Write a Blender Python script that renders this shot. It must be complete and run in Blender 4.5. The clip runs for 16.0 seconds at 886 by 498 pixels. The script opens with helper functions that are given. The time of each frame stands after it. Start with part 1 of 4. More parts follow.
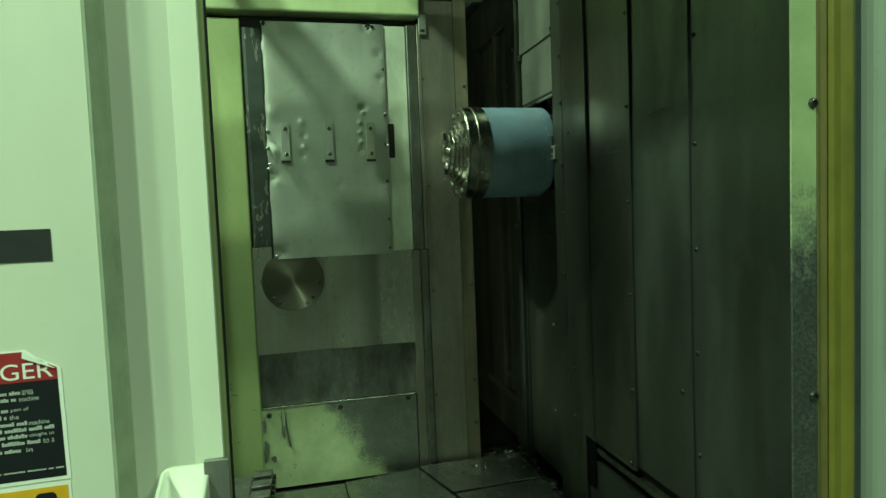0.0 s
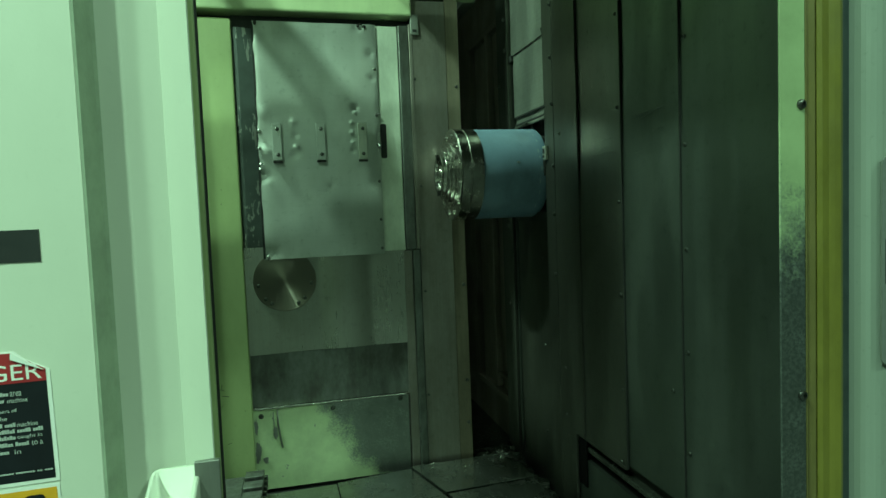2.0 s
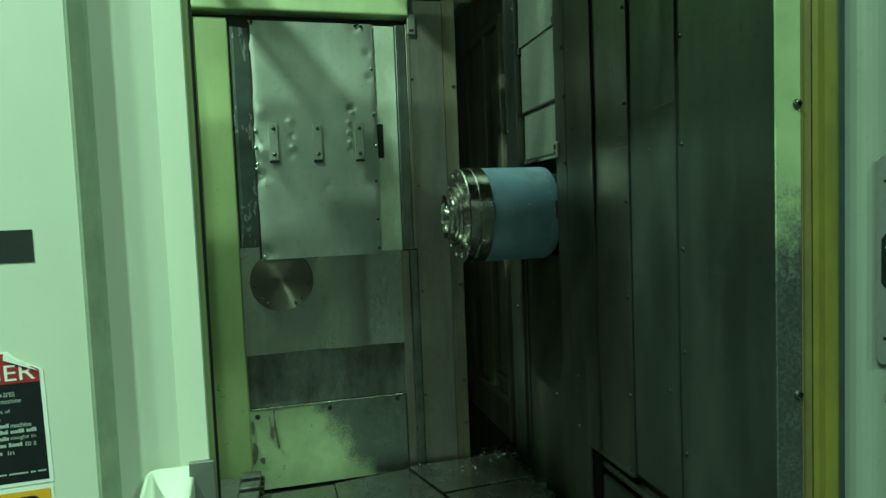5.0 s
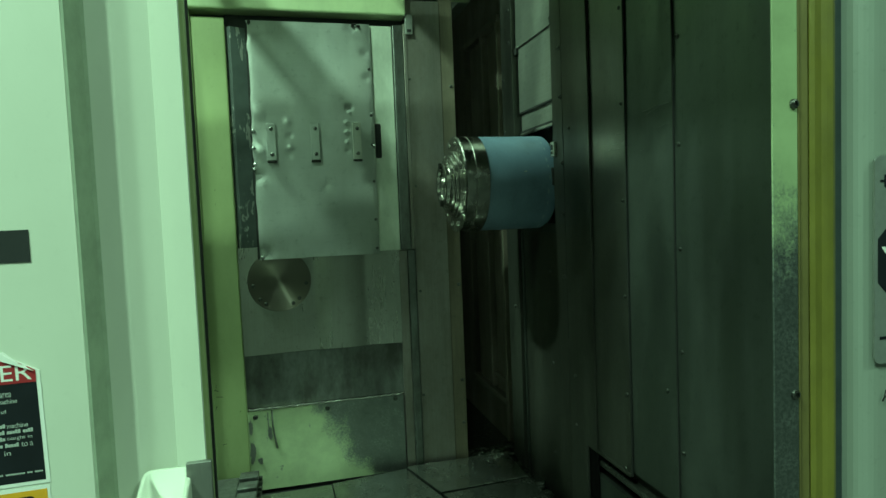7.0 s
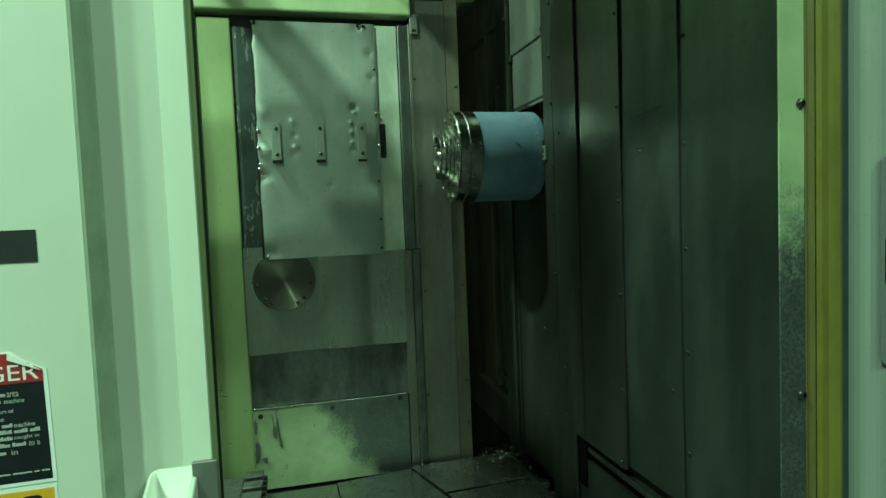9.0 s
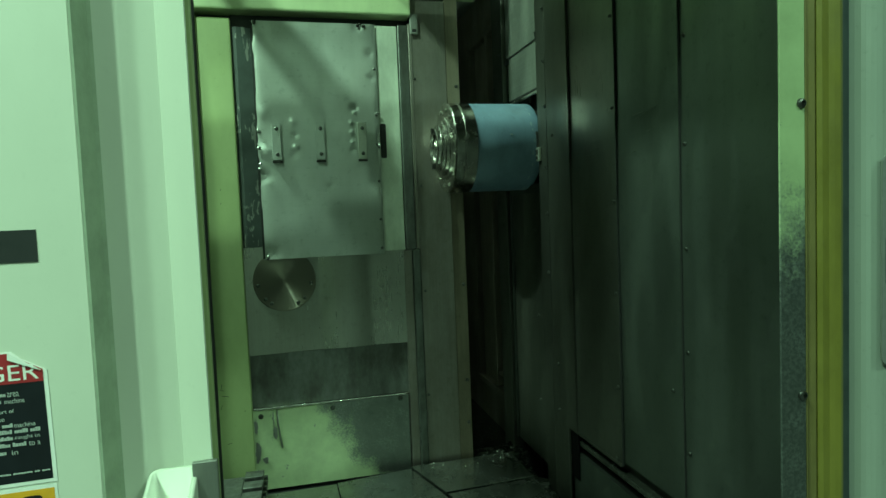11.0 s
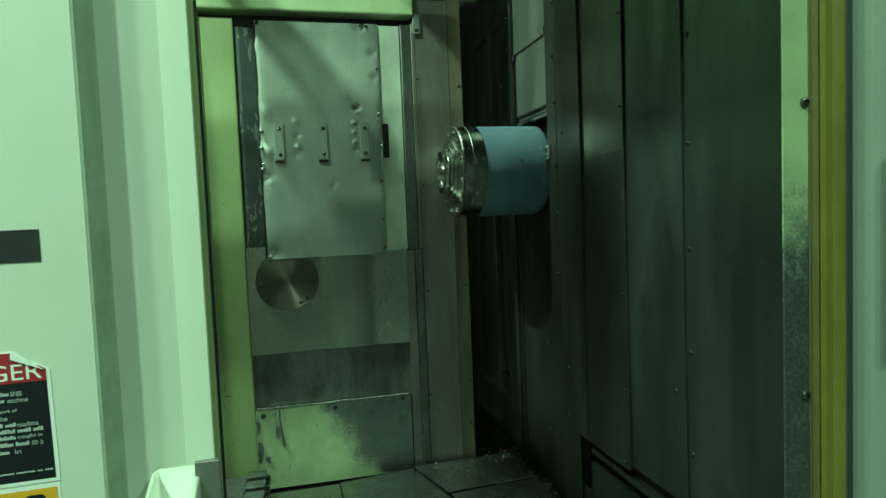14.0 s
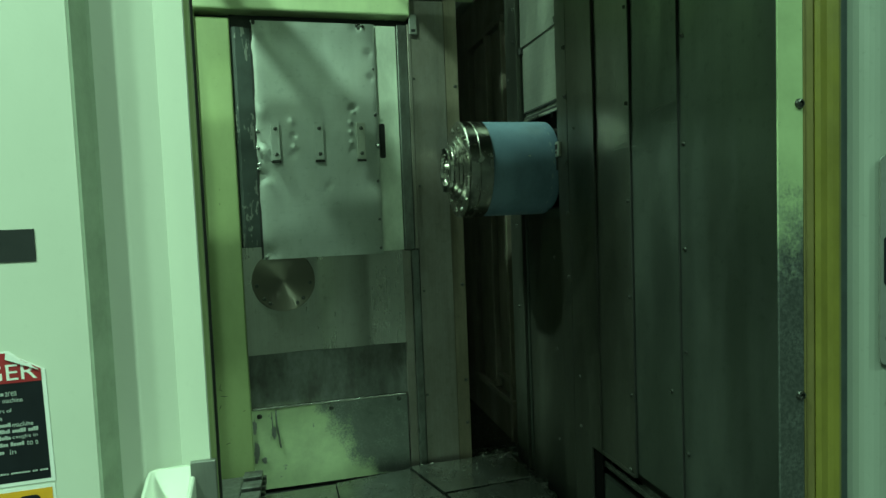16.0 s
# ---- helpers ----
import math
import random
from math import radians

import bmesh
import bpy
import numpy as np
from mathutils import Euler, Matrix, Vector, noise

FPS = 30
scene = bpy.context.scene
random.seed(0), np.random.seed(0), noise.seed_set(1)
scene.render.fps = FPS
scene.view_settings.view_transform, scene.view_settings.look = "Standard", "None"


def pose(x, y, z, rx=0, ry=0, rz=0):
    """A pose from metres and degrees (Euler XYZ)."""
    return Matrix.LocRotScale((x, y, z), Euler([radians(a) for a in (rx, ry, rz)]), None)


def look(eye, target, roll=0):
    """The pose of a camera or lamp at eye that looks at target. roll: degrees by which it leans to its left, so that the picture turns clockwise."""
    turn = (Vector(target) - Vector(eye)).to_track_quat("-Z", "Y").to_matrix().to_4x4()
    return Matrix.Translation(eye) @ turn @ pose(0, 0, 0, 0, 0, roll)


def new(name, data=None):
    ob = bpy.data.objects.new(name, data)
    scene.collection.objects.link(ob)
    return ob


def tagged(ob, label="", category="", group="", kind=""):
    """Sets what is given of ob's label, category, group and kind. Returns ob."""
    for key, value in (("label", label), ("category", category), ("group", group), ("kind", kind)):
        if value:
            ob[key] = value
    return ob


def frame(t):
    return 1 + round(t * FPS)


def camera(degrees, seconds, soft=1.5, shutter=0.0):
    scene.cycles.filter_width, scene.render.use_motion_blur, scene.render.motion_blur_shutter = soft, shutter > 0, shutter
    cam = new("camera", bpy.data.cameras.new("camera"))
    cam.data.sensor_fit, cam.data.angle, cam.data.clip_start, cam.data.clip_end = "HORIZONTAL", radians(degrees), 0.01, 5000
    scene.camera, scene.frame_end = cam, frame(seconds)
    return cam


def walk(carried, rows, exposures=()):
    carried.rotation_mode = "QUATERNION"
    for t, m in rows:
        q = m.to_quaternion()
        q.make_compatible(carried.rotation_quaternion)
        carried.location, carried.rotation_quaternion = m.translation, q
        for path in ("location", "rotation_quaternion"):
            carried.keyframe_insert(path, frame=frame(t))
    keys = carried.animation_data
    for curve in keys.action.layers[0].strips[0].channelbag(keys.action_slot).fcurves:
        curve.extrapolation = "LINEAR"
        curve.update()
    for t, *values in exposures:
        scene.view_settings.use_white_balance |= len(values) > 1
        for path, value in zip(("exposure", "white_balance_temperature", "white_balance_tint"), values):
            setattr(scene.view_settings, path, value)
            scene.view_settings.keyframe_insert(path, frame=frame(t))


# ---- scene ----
cam = camera(71.45, 16.0)


def view(x, y, z, turn, tilt, lean):
    """A camera pose: turn to the right of +y, tilt down, lean, in degrees."""
    a, b = radians(turn), radians(tilt)
    way = Vector((math.sin(a) * math.cos(b), math.cos(a) * math.cos(b), -math.sin(b)))
    eye = Vector((x, y, z))
    return look(eye, eye + way, lean)


walk(cam, [
    (0, view(-0.0042, 0.0008, 1.4993, 13.19, 3.37, -2.23)),
    (0.5, view(-0.0041, 0.0003, 1.4993, 13.46, 3.39, -2.22)),
    (1, view(-0.0040, 0.0002, 1.4995, 13.55, 3.41, -2.21)),
    (1.5, view(-0.0022, -0.0002, 1.4996, 13.67, 3.40, -2.25)),
    (2, view(-0.0025, -0.0005, 1.4995, 13.86, 3.38, -2.23)),
    (2.5, view(-0.0020, -0.0000, 1.4998, 13.94, 3.39, -2.23)),
    (3, view(-0.0011, -0.0004, 1.4997, 13.94, 3.39, -2.24)),
    (3.5, view(-0.0001, -0.0001, 1.4999, 13.98, 3.40, -2.26)),
    (4, view(0.0009, 0.0002, 1.4996, 14.06, 3.40, -2.26)),
    (6.5, view(0.0011, 0.0003, 1.4992, 13.99, 3.38, -2.25)),
    (7, view(0.0022, -0.0001, 1.4993, 14.20, 3.40, -2.28)),
    (7.5, view(0.0027, 0.0006, 1.4999, 14.24, 3.44, -2.30)),
    (8, view(0.0007, 0.0004, 1.4998, 14.02, 3.43, -2.27)),
    (8.5, view(0.0001, 0.0006, 1.4995, 13.89, 3.41, -2.27)),
    (9, view(0.0009, 0.0006, 1.4994, 13.81, 3.40, -2.28)),
    (11.5, view(0.0010, 0.0009, 1.4994, 13.76, 3.40, -2.29)),
    (12, view(-0.0002, 0.0008, 1.4992, 13.67, 3.39, -2.27)),
    (12.5, view(-0.0001, 0.0010, 1.4991, 13.59, 3.38, -2.27)),
    (13, view(0.0005, 0.0007, 1.4995, 13.46, 3.40, -2.29)),
    (13.5, view(-0.0003, 0.0012, 1.4993, 13.45, 3.39, -2.29)),
    (14, view(0.0017, 0.0012, 1.4990, 13.53, 3.39, -2.30)),
    (14.5, view(0.0009, 0.0015, 1.4993, 13.52, 3.40, -2.30)),
    (15, view(0.0005, 0.0010, 1.4996, 13.45, 3.40, -2.29)),
    (15.5, view(0.0011, 0.0013, 1.4991, 13.56, 3.39, -2.27)),
    (16, view(0.0017, 0.0004, 1.4986, 13.86, 3.37, -2.24)),
], exposures=[(0.0, 0.0, 7400, 18), (0.5, 0.0, 7200, 17), (1.0, 0.0, 6900, 14), (1.6, 0.0, 6480, 10), (16.0, 0.0, 6500, 10)])

# ---- light ----
world = bpy.data.worlds.new("world")
scene.world = world
world.use_nodes = True
world.node_tree.nodes["Background"].inputs[0].default_value = (0.55, 1.0, 0.72, 1)
world.node_tree.nodes["Background"].inputs[1].default_value = 0.02
TUBE = (0.57, 1.0, 0.68)


def lamp(name, eye, target, sx, sy, watts):
    d = bpy.data.lights.new(name, "AREA")
    d.shape, d.size, d.size_y, d.energy, d.color = "RECTANGLE", sx, sy, watts, TUBE
    ob = new(name, d)
    ob.matrix_world = look(eye, target)
    return ob


# Unseen lamps, some set from shadow edges; y -1.90 and -3.40 are added fill.
LAMPS = ((-1.22, 1.55, 0.10, 0.26, 150), (-1.50, -0.36, 0.12, 0.06, 70), (-1.50, -0.86, 0.12, 0.10, 98), (-0.40, -1.90, 0.3, 0.6, 24), (1.75, -1.35, 0.35, 0.35, 68), (1.20, -3.40, 0.4, 2.4, 9))
for lx, ly, sx, sy, watts in LAMPS:
    lamp("placed_lamp", (lx, ly, 3.86), (lx, ly, 0), sx, sy, watts)


# ---- materials ----
class Mat:
    """A small node builder."""

    def __init__(self, name):
        self.m = bpy.data.materials.new(name)
        self.m.use_nodes = True
        self.t = self.m.node_tree
        self.b = self.t.nodes["Principled BSDF"]
        self.co = self.t.nodes.new("ShaderNodeTexCoord").outputs["Object"]

    def node(self, kind):
        return self.t.nodes.new(kind)

    def put(self, a, b):
        self.t.links.new(a, b)

    def scaled(self, sx, sy, sz):
        n = self.node("ShaderNodeMapping")
        n.inputs["Scale"].default_value = (sx, sy, sz)
        self.put(self.co, n.inputs["Vector"])
        return n.outputs["Vector"]

    def noise(self, scale, detail=4, rough=0.6, stretch=(1, 1, 1)):
        n = self.node("ShaderNodeTexNoise")
        n.inputs["Scale"].default_value, n.inputs["Detail"].default_value, n.inputs["Roughness"].default_value = scale, detail, rough
        self.put(self.scaled(*stretch), n.inputs["Vector"])
        return n.outputs["Fac"]

    def ramp(self, fac, lo, hi, a=0.0, b=1.0):
        n = self.node("ShaderNodeMapRange")
        for i, v in enumerate((lo, hi, a, b)):
            n.inputs[i + 1].default_value = v
        self.put(fac, n.inputs[0])
        return n.outputs[0]

    def math(self, op, a, b):
        n = self.node("ShaderNodeMath")
        n.operation = op
        for i, v in enumerate((a, b)):
            if isinstance(v, (int, float)):
                n.inputs[i].default_value = v
            else:
                self.put(v, n.inputs[i])
        return n.outputs[0]

    def mix(self, fac, a, b):
        n = self.node("ShaderNodeMix")
        n.data_type = "RGBA"
        for i, v in ((0, fac), (6, a), (7, b)):
            if isinstance(v, (int, float)):
                n.inputs[i].default_value = v
            elif isinstance(v, tuple):
                n.inputs[i].default_value = (*v, 1) if len(v) == 3 else v
            else:
                self.put(v, n.inputs[i])
        return n.outputs[2]

    def bump(self, height, strength=0.2, distance=0.002):
        n = self.node("ShaderNodeBump")
        n.inputs["Strength"].default_value, n.inputs["Distance"].default_value = strength, distance
        self.put(height, n.inputs["Height"])
        self.put(n.outputs[0], self.b.inputs["Normal"])

    def set(self, name, v):
        if isinstance(v, (int, float)):
            self.b.inputs[name].default_value = v
        elif isinstance(v, tuple):
            self.b.inputs[name].default_value = (*v, 1)
        else:
            self.put(v, self.b.inputs[name])


def dim(c, k):
    return tuple(x * k for x in c)


def paint(name, base, grime=0.75, rough=0.38, large=3.0, fine=90.0, specks=0.25):
    """Sprayed enamel with faint orange peel and grime."""
    m = Mat(name)
    stain = m.ramp(m.noise(large, 6, 0.65, (1, 1, 0.45)), 0.38, 0.7)
    speck = m.ramp(m.noise(fine, 3), 0.62, 0.75)
    c = m.mix(stain, base, dim(base, grime))
    c = m.mix(m.math("MULTIPLY", speck, specks), c, dim(base, 0.45))
    m.set("Base Color", c)
    m.set("Roughness", m.ramp(m.noise(14, 4), 0.3, 0.7, rough - 0.06, rough + 0.12))
    m.bump(m.noise(260, 2), 0.08, 0.001)
    return m.m


def steel(name, base, rough=0.35, along="z", dirt=0.5, metal=1.0, large=4.0, tint=(0.80, 0.74, 0.66), brush=0.22):
    """Brushed sheet steel with a film of dried coolant."""
    m = Mat(name)
    st = {"z": (1, 1, 0.02), "y": (1, 0.02, 1), "x": (0.02, 1, 1)}[along]
    grain = m.noise(240, 3, 0.6, st)
    film = m.ramp(m.noise(large, 8, 0.7, (1, 1, 0.5)), 0.40, 0.62)
    runs = m.ramp(m.noise(11, 4, 0.6, (1, 1, 0.08)), 0.5, 0.75)
    spots = m.ramp(m.noise(55, 5, 0.75), 0.56, 0.70)
    dirty = tuple(a * b * (1 - dirt * 0.7) for a, b in zip(base, tint))
    c = m.mix(m.math("MULTIPLY", film, dirt), base, dirty)
    c = m.mix(m.math("MULTIPLY", runs, dirt * 0.7), c, dim(dirty, 0.75))
    c = m.mix(m.math("MULTIPLY", spots, 0.4), c, dim(base, 0.45))
    c = m.mix(m.ramp(grain, 0.35, 0.65, 0.0, brush), c, dim(base, 0.6))
    m.set("Base Color", c)
    m.set("Metallic", metal)
    r = m.math("ADD", m.ramp(film, 0, 1, rough, rough + 0.16), m.ramp(grain, 0.3, 0.7, -0.2 * brush, 0.3 * brush))
    wipe = m.noise(9, 3, 0.5, (1, 1, 0.18))
    r = m.math("ADD", r, m.ramp(wipe, 0.38, 0.62, -0.07, 0.08))
    m.set("Roughness", r)
    m.bump(grain, 0.3 * brush, 0.0006)
    return m.m


def plain(name, base, rough=0.5, metal=0.0, vary=0.25, scale=30.0):
    m = Mat(name)
    m.set("Base Color", m.mix(m.ramp(m.noise(scale, 4), 0.35, 0.7), base, dim(base, 1 - vary)))
    m.set("Metallic", metal)
    m.set("Roughness", m.ramp(m.noise(scale * 1.7, 3), 0.3, 0.7, max(rough - 0.07, 0.03), rough + 0.08))
    m.bump(m.noise(scale * 6, 2), 0.05, 0.0008)
    return m.m


def graded(name, base, bare, ax, az, offset, soft=0.03, speckle=0.05, rough=0.4, mottle=0.8):
    """Paint where ax * x + az * z < offset (object space), bare steel beyond, with chips."""
    m = Mat(name)
    s = m.node("ShaderNodeSeparateXYZ")
    m.put(m.co, s.inputs[0])
    d = m.math("ADD", m.math("MULTIPLY", s.outputs[0], ax), m.math("MULTIPLY", s.outputs[2], az))
    d = m.math("ADD", d, m.ramp(m.noise(210, 3, 0.7), 0.25, 0.75, -speckle * 0.6, speckle * 0.6))
    d = m.math("ADD", d, m.ramp(m.noise(14, 5, 0.6), 0.25, 0.75, -speckle, speckle))
    k = m.ramp(d, offset - soft, offset + soft)
    k = m.math("MAXIMUM", k, m.ramp(m.noise(24, 6, 0.7, (1, 1, 0.6)), 0.645, 0.665))
    stain = m.ramp(m.noise(9, 6, 0.65), 0.4, 0.7)
    a = m.mix(stain, base, dim(base, 0.72))
    b = m.mix(m.ramp(m.noise(22, 6, 0.7), 0.35, 0.7), bare, dim(bare, 0.5))
    b = m.mix(m.ramp(m.noise(150, 4, 0.7), 0.42, 0.58), b, dim(bare, mottle))
    m.set("Base Color", m.mix(k, a, b))
    m.set("Metallic", m.math("MULTIPLY", k, 0.85))
    m.set("Roughness", m.ramp(k, 0, 1, rough, 0.42))
    m.bump(m.noise(120, 3), 0.1, 0.001)
    return m.m


CREAM = paint("cream_enamel", (0.58, 0.62, 0.53), 0.9, specks=0.06)
STRIP = paint("stained_enamel", (0.74, 0.80, 0.68), 0.6, large=9)
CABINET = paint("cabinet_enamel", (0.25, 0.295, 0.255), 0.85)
CREAM_IN = paint("cream_enamel_inside", (0.55, 0.66, 0.38), 0.7, large=5)
YELLOWED = paint("yellowed_enamel", (0.385, 0.475, 0.225), 0.7, large=4)
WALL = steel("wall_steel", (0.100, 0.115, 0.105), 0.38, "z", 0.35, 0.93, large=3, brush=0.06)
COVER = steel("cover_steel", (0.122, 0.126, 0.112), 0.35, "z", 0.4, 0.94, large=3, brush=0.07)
SLOT = steel("slot_cover_steel", (0.34, 0.36, 0.33), 0.36, "y", 0.5, 0.8)
FAR = steel("far_cover_steel", (0.31, 0.275, 0.225), 0.42, "z", 0.7, 0.2)
EDGE = steel("wet_edge_steel", (0.27, 0.29, 0.275), 0.3, "z", 0.85, 0.85, large=9)
PLATE = steel("hatch_steel", (0.465, 0.50, 0.47), 0.34, "x", 0.32, 0.5, large=5, brush=0.08)
BRUSHED = steel("brushed_steel", (0.39, 0.40, 0.36), 0.25, "z", 0.3, 0.8, large=6, brush=0.14)
GRIMY = steel("grimy_steel", (0.26, 0.275, 0.265), 0.36, "x", 0.85, 0.85, large=11, brush=0.1)
POST = steel("post_steel", (0.37, 0.345, 0.315), 0.34, "z", 0.6, 0.8, large=5)
POST_TAN = steel("tan_post_steel", (0.29, 0.25, 0.19), 0.45, "z", 0.5, 0.6, large=6)


def chipped(name, base, bare):
    """Dark coating flaked off in runs that follow the height."""
    m = Mat(name)
    n = m.math("ADD", m.noise(26, 5, 0.6, (1, 1, 0.25)), m.math("MULTIPLY", m.noise(90, 3, 0.6, (1, 1, 0.4)), 0.35))
    k = m.ramp(n, 0.735, 0.765)
    m.set("Base Color", m.mix(k, m.mix(m.ramp(m.noise(12, 4), 0.4, 0.7), base, dim(base, 0.6)), bare))
    m.set("Metallic", m.math("MULTIPLY", k, 0.6))
    m.set("Roughness", 0.42)
    m.bump(k, 0.3, 0.001)
    return m.m


BLUED = chipped("chipped_blue_grey", (0.105, 0.128, 0.122), (0.44, 0.46, 0.42))
LOWPANEL = graded("graded_lower_panel", (0.56, 0.68, 0.41), (0.37, 0.40, 0.38), 1.0, 0.62, 0.183, 0.026, 0.055, mottle=0.7)
# Pale top and grey foot put the jamb's reflection into the colour.
JAMB = graded("sheen_jamb", (0.31, 0.41, 0.22), (0.25, 0.29, 0.275), 0.0, -1.0, -1.45, 0.07, 0.09, mottle=0.5)
FLOORM = steel("wet_floor_steel", (0.31, 0.33, 0.305), 0.15, "y", 0.6, 0.93, large=12, brush=0.1)
BLUE = paint("blue_enamel", (0.135, 0.21, 0.29), 0.6, 0.40, large=11, specks=0.4)
CHROME = plain("turned_steel", (0.50, 0.485, 0.45), 0.22, 1.0, 0.45, 26)
DARKSTEEL = plain("dark_steel", (0.05, 0.05, 0.045), 0.38, 0.8)
PALEBLUE = plain("chipped_blue", (0.24, 0.33, 0.37), 0.5, 0.0)
SCRATCH_GLINT = plain("scratch_glint_steel", (0.12, 0.13, 0.12), 0.45, 0.8)
SCREW = plain("screw_steel", (0.15, 0.155, 0.145), 0.34, 1.0)
GAPSTEEL = plain("gap_steel", (0.07, 0.095, 0.10), 0.5, 0.2)
# Also painted where gaps, holes and recesses lie in shade.
BLACK = plain("black_rubber_and_gaps", (0.012, 0.013, 0.012), 0.6)
# Near-black used for the painted dark of the column notch.
VOID = plain("notch_black", (0.002, 0.002, 0.002), 0.9)
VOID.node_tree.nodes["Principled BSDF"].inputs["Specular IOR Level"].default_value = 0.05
TAPE = plain("black_tape", (0.014, 0.017, 0.018), 0.55)
SEAL = paint("yellow_seal", (0.165, 0.155, 0.026), 0.5, 0.4, large=9)
SEAL_DARK = paint("brown_seal", (0.16, 0.14, 0.045), 0.5, 0.45, large=9)
ZINC = steel("zinc_plate", (0.42, 0.44, 0.42), 0.4, "z", 0.4)
CLIP = steel("clip_steel", (0.60, 0.62, 0.56), 0.3, "z", 0.2)
WHITE = plain("white_print", (0.75, 0.78, 0.74), 0.5, 0, 0.1)
RED = plain("red_print", (0.34, 0.025, 0.03), 0.45, 0, 0.2)
AMBER = plain("amber_print", (0.72, 0.36, 0.02), 0.45, 0, 0.15)
PRINT = plain("grey_white_print", (0.42, 0.46, 0.44), 0.5, 0, 0.2)
INK = plain("black_print", (0.009, 0.012, 0.016), 0.55, 0, 0.3)
INK.node_tree.nodes["Principled BSDF"].inputs["Specular IOR Level"].default_value = 0.25
SILVER = plain("silver_plate", (0.36, 0.40, 0.38), 0.4, 0.6, 0.15, 60)
CONCRETE = plain("shop_concrete", (0.13, 0.13, 0.125), 0.6, 0, 0.35, 3)
SHOPWALL = plain("shop_wall", (0.22, 0.23, 0.22), 0.8, 0, 0.2, 2)
CHIP = plain("bright_chip", (0.72, 0.72, 0.68), 0.16, 1.0, 0.2)
SLUDGE = plain("oily_sludge", (0.035, 0.038, 0.032), 0.22, 0.3, 0.5, 60)
# Darker green that puts the shade of the door step into the colour.
STEP_SHADE = plain("step_shade_green", (0.33, 0.40, 0.30), 0.55)
RAG = plain("red_plastic", (0.35, 0.06, 0.04), 0.5)

# ---- mesh helpers ----
BASE = {}


def thing(name, at=(0, 0, 0), label="", category="", group="", kind=""):
    ob = new(name)
    ob.location = at
    ob.empty_display_size = 0.05
    BASE[ob.name] = Vector(at)
    return tagged(ob, label, category, group, kind)


def part(name, bm, material, parent, label=""):
    """Link a bmesh, given in world coordinates, as one mesh under a thing or part."""
    base = BASE[parent.name]
    bmesh.ops.translate(bm, verts=bm.verts, vec=-base)
    me = bpy.data.meshes.new(name)
    bm.to_mesh(me)
    bm.free()
    me.materials.append(material)
    ob = new(name, me)
    ob.parent = parent
    BASE[ob.name] = base
    return tagged(ob, label)


def box(x0, x1, y0, y1, z0, z1, bev=0.0015, seg=2):
    bm = bmesh.new()
    bmesh.ops.create_cube(bm, size=1.0, matrix=Matrix.LocRotScale(((x0 + x1) / 2, (y0 + y1) / 2, (z0 + z1) / 2), None, (abs(x1 - x0), abs(y1 - y0), abs(z1 - z0))))
    if bev:
        bmesh.ops.bevel(bm, geom=bm.edges[:], offset=bev, segments=seg, profile=0.5, affect="EDGES", clamp_overlap=True)
    return bm


def join(*bms):
    out = bmesh.new()
    for b in bms:
        me = bpy.data.meshes.new("tmp")
        b.to_mesh(me)
        b.free()
        out.from_mesh(me)
        bpy.data.meshes.remove(me)
    return out


def prism(points, z0, z1, smooth=False):
    """A solid from a closed outline in x, y."""
    bm = bmesh.new()
    lo = [bm.verts.new((x, y, z0)) for x, y in points]
    hi = [bm.verts.new((x, y, z1)) for x, y in points]
    n = len(points)
    for i in range(n):
        f = bm.faces.new((lo[i], lo[(i + 1) % n], hi[(i + 1) % n], hi[i]))
        f.smooth = smooth
    bm.faces.new(lo[::-1])
    bm.faces.new(hi)
    bmesh.ops.recalc_face_normals(bm, faces=bm.faces[:])
    return bm


def sheet(axis, at, u0, u1, z0, z1, thick, nu, nz, relief):
    """A sheet of metal with relief. axis 'y': spans x and z at y = at, relief towards -y; axis 'x': spans y and z, relief towards -x."""
    bm = bmesh.new()

    def pt(u, z, d):
        return (u, at - d, z) if axis == "y" else (at - d, u, z)
    front = [[bm.verts.new(pt(u0 + (u1 - u0) * i / nu, z0 + (z1 - z0) * j / nz, relief(u0 + (u1 - u0) * i / nu, z0 + (z1 - z0) * j / nz))) for i in range(nu + 1)] for j in range(nz + 1)]
    back = [[bm.verts.new(pt(u0 + (u1 - u0) * i / nu, z0 + (z1 - z0) * j / nz, -thick)) for i in (0, nu)] for j in (0, nz)]
    for j in range(nz):
        for i in range(nu):
            bm.faces.new((front[j][i], front[j][i + 1], front[j + 1][i + 1], front[j + 1][i])).smooth = True
    b00, b10, b01, b11 = back[0][0], back[0][1], back[1][0], back[1][1]
    bm.faces.new((b00, b01, b11, b10))
    bm.faces.new([front[0][i] for i in range(nu + 1)][::-1] + [b00, b10])
    bm.faces.new([front[nz][i] for i in range(nu + 1)] + [b11, b01])
    bm.faces.new([front[j][0] for j in range(nz + 1)] + [b01, b00])
    bm.faces.new([front[j][nu] for j in range(nz + 1)][::-1] + [b10, b11])
    bmesh.ops.recalc_face_normals(bm, faces=bm.faces[:])
    for e in bm.edges:
        if not all(f.smooth for f in e.link_faces):
            e.smooth = False
    return bm


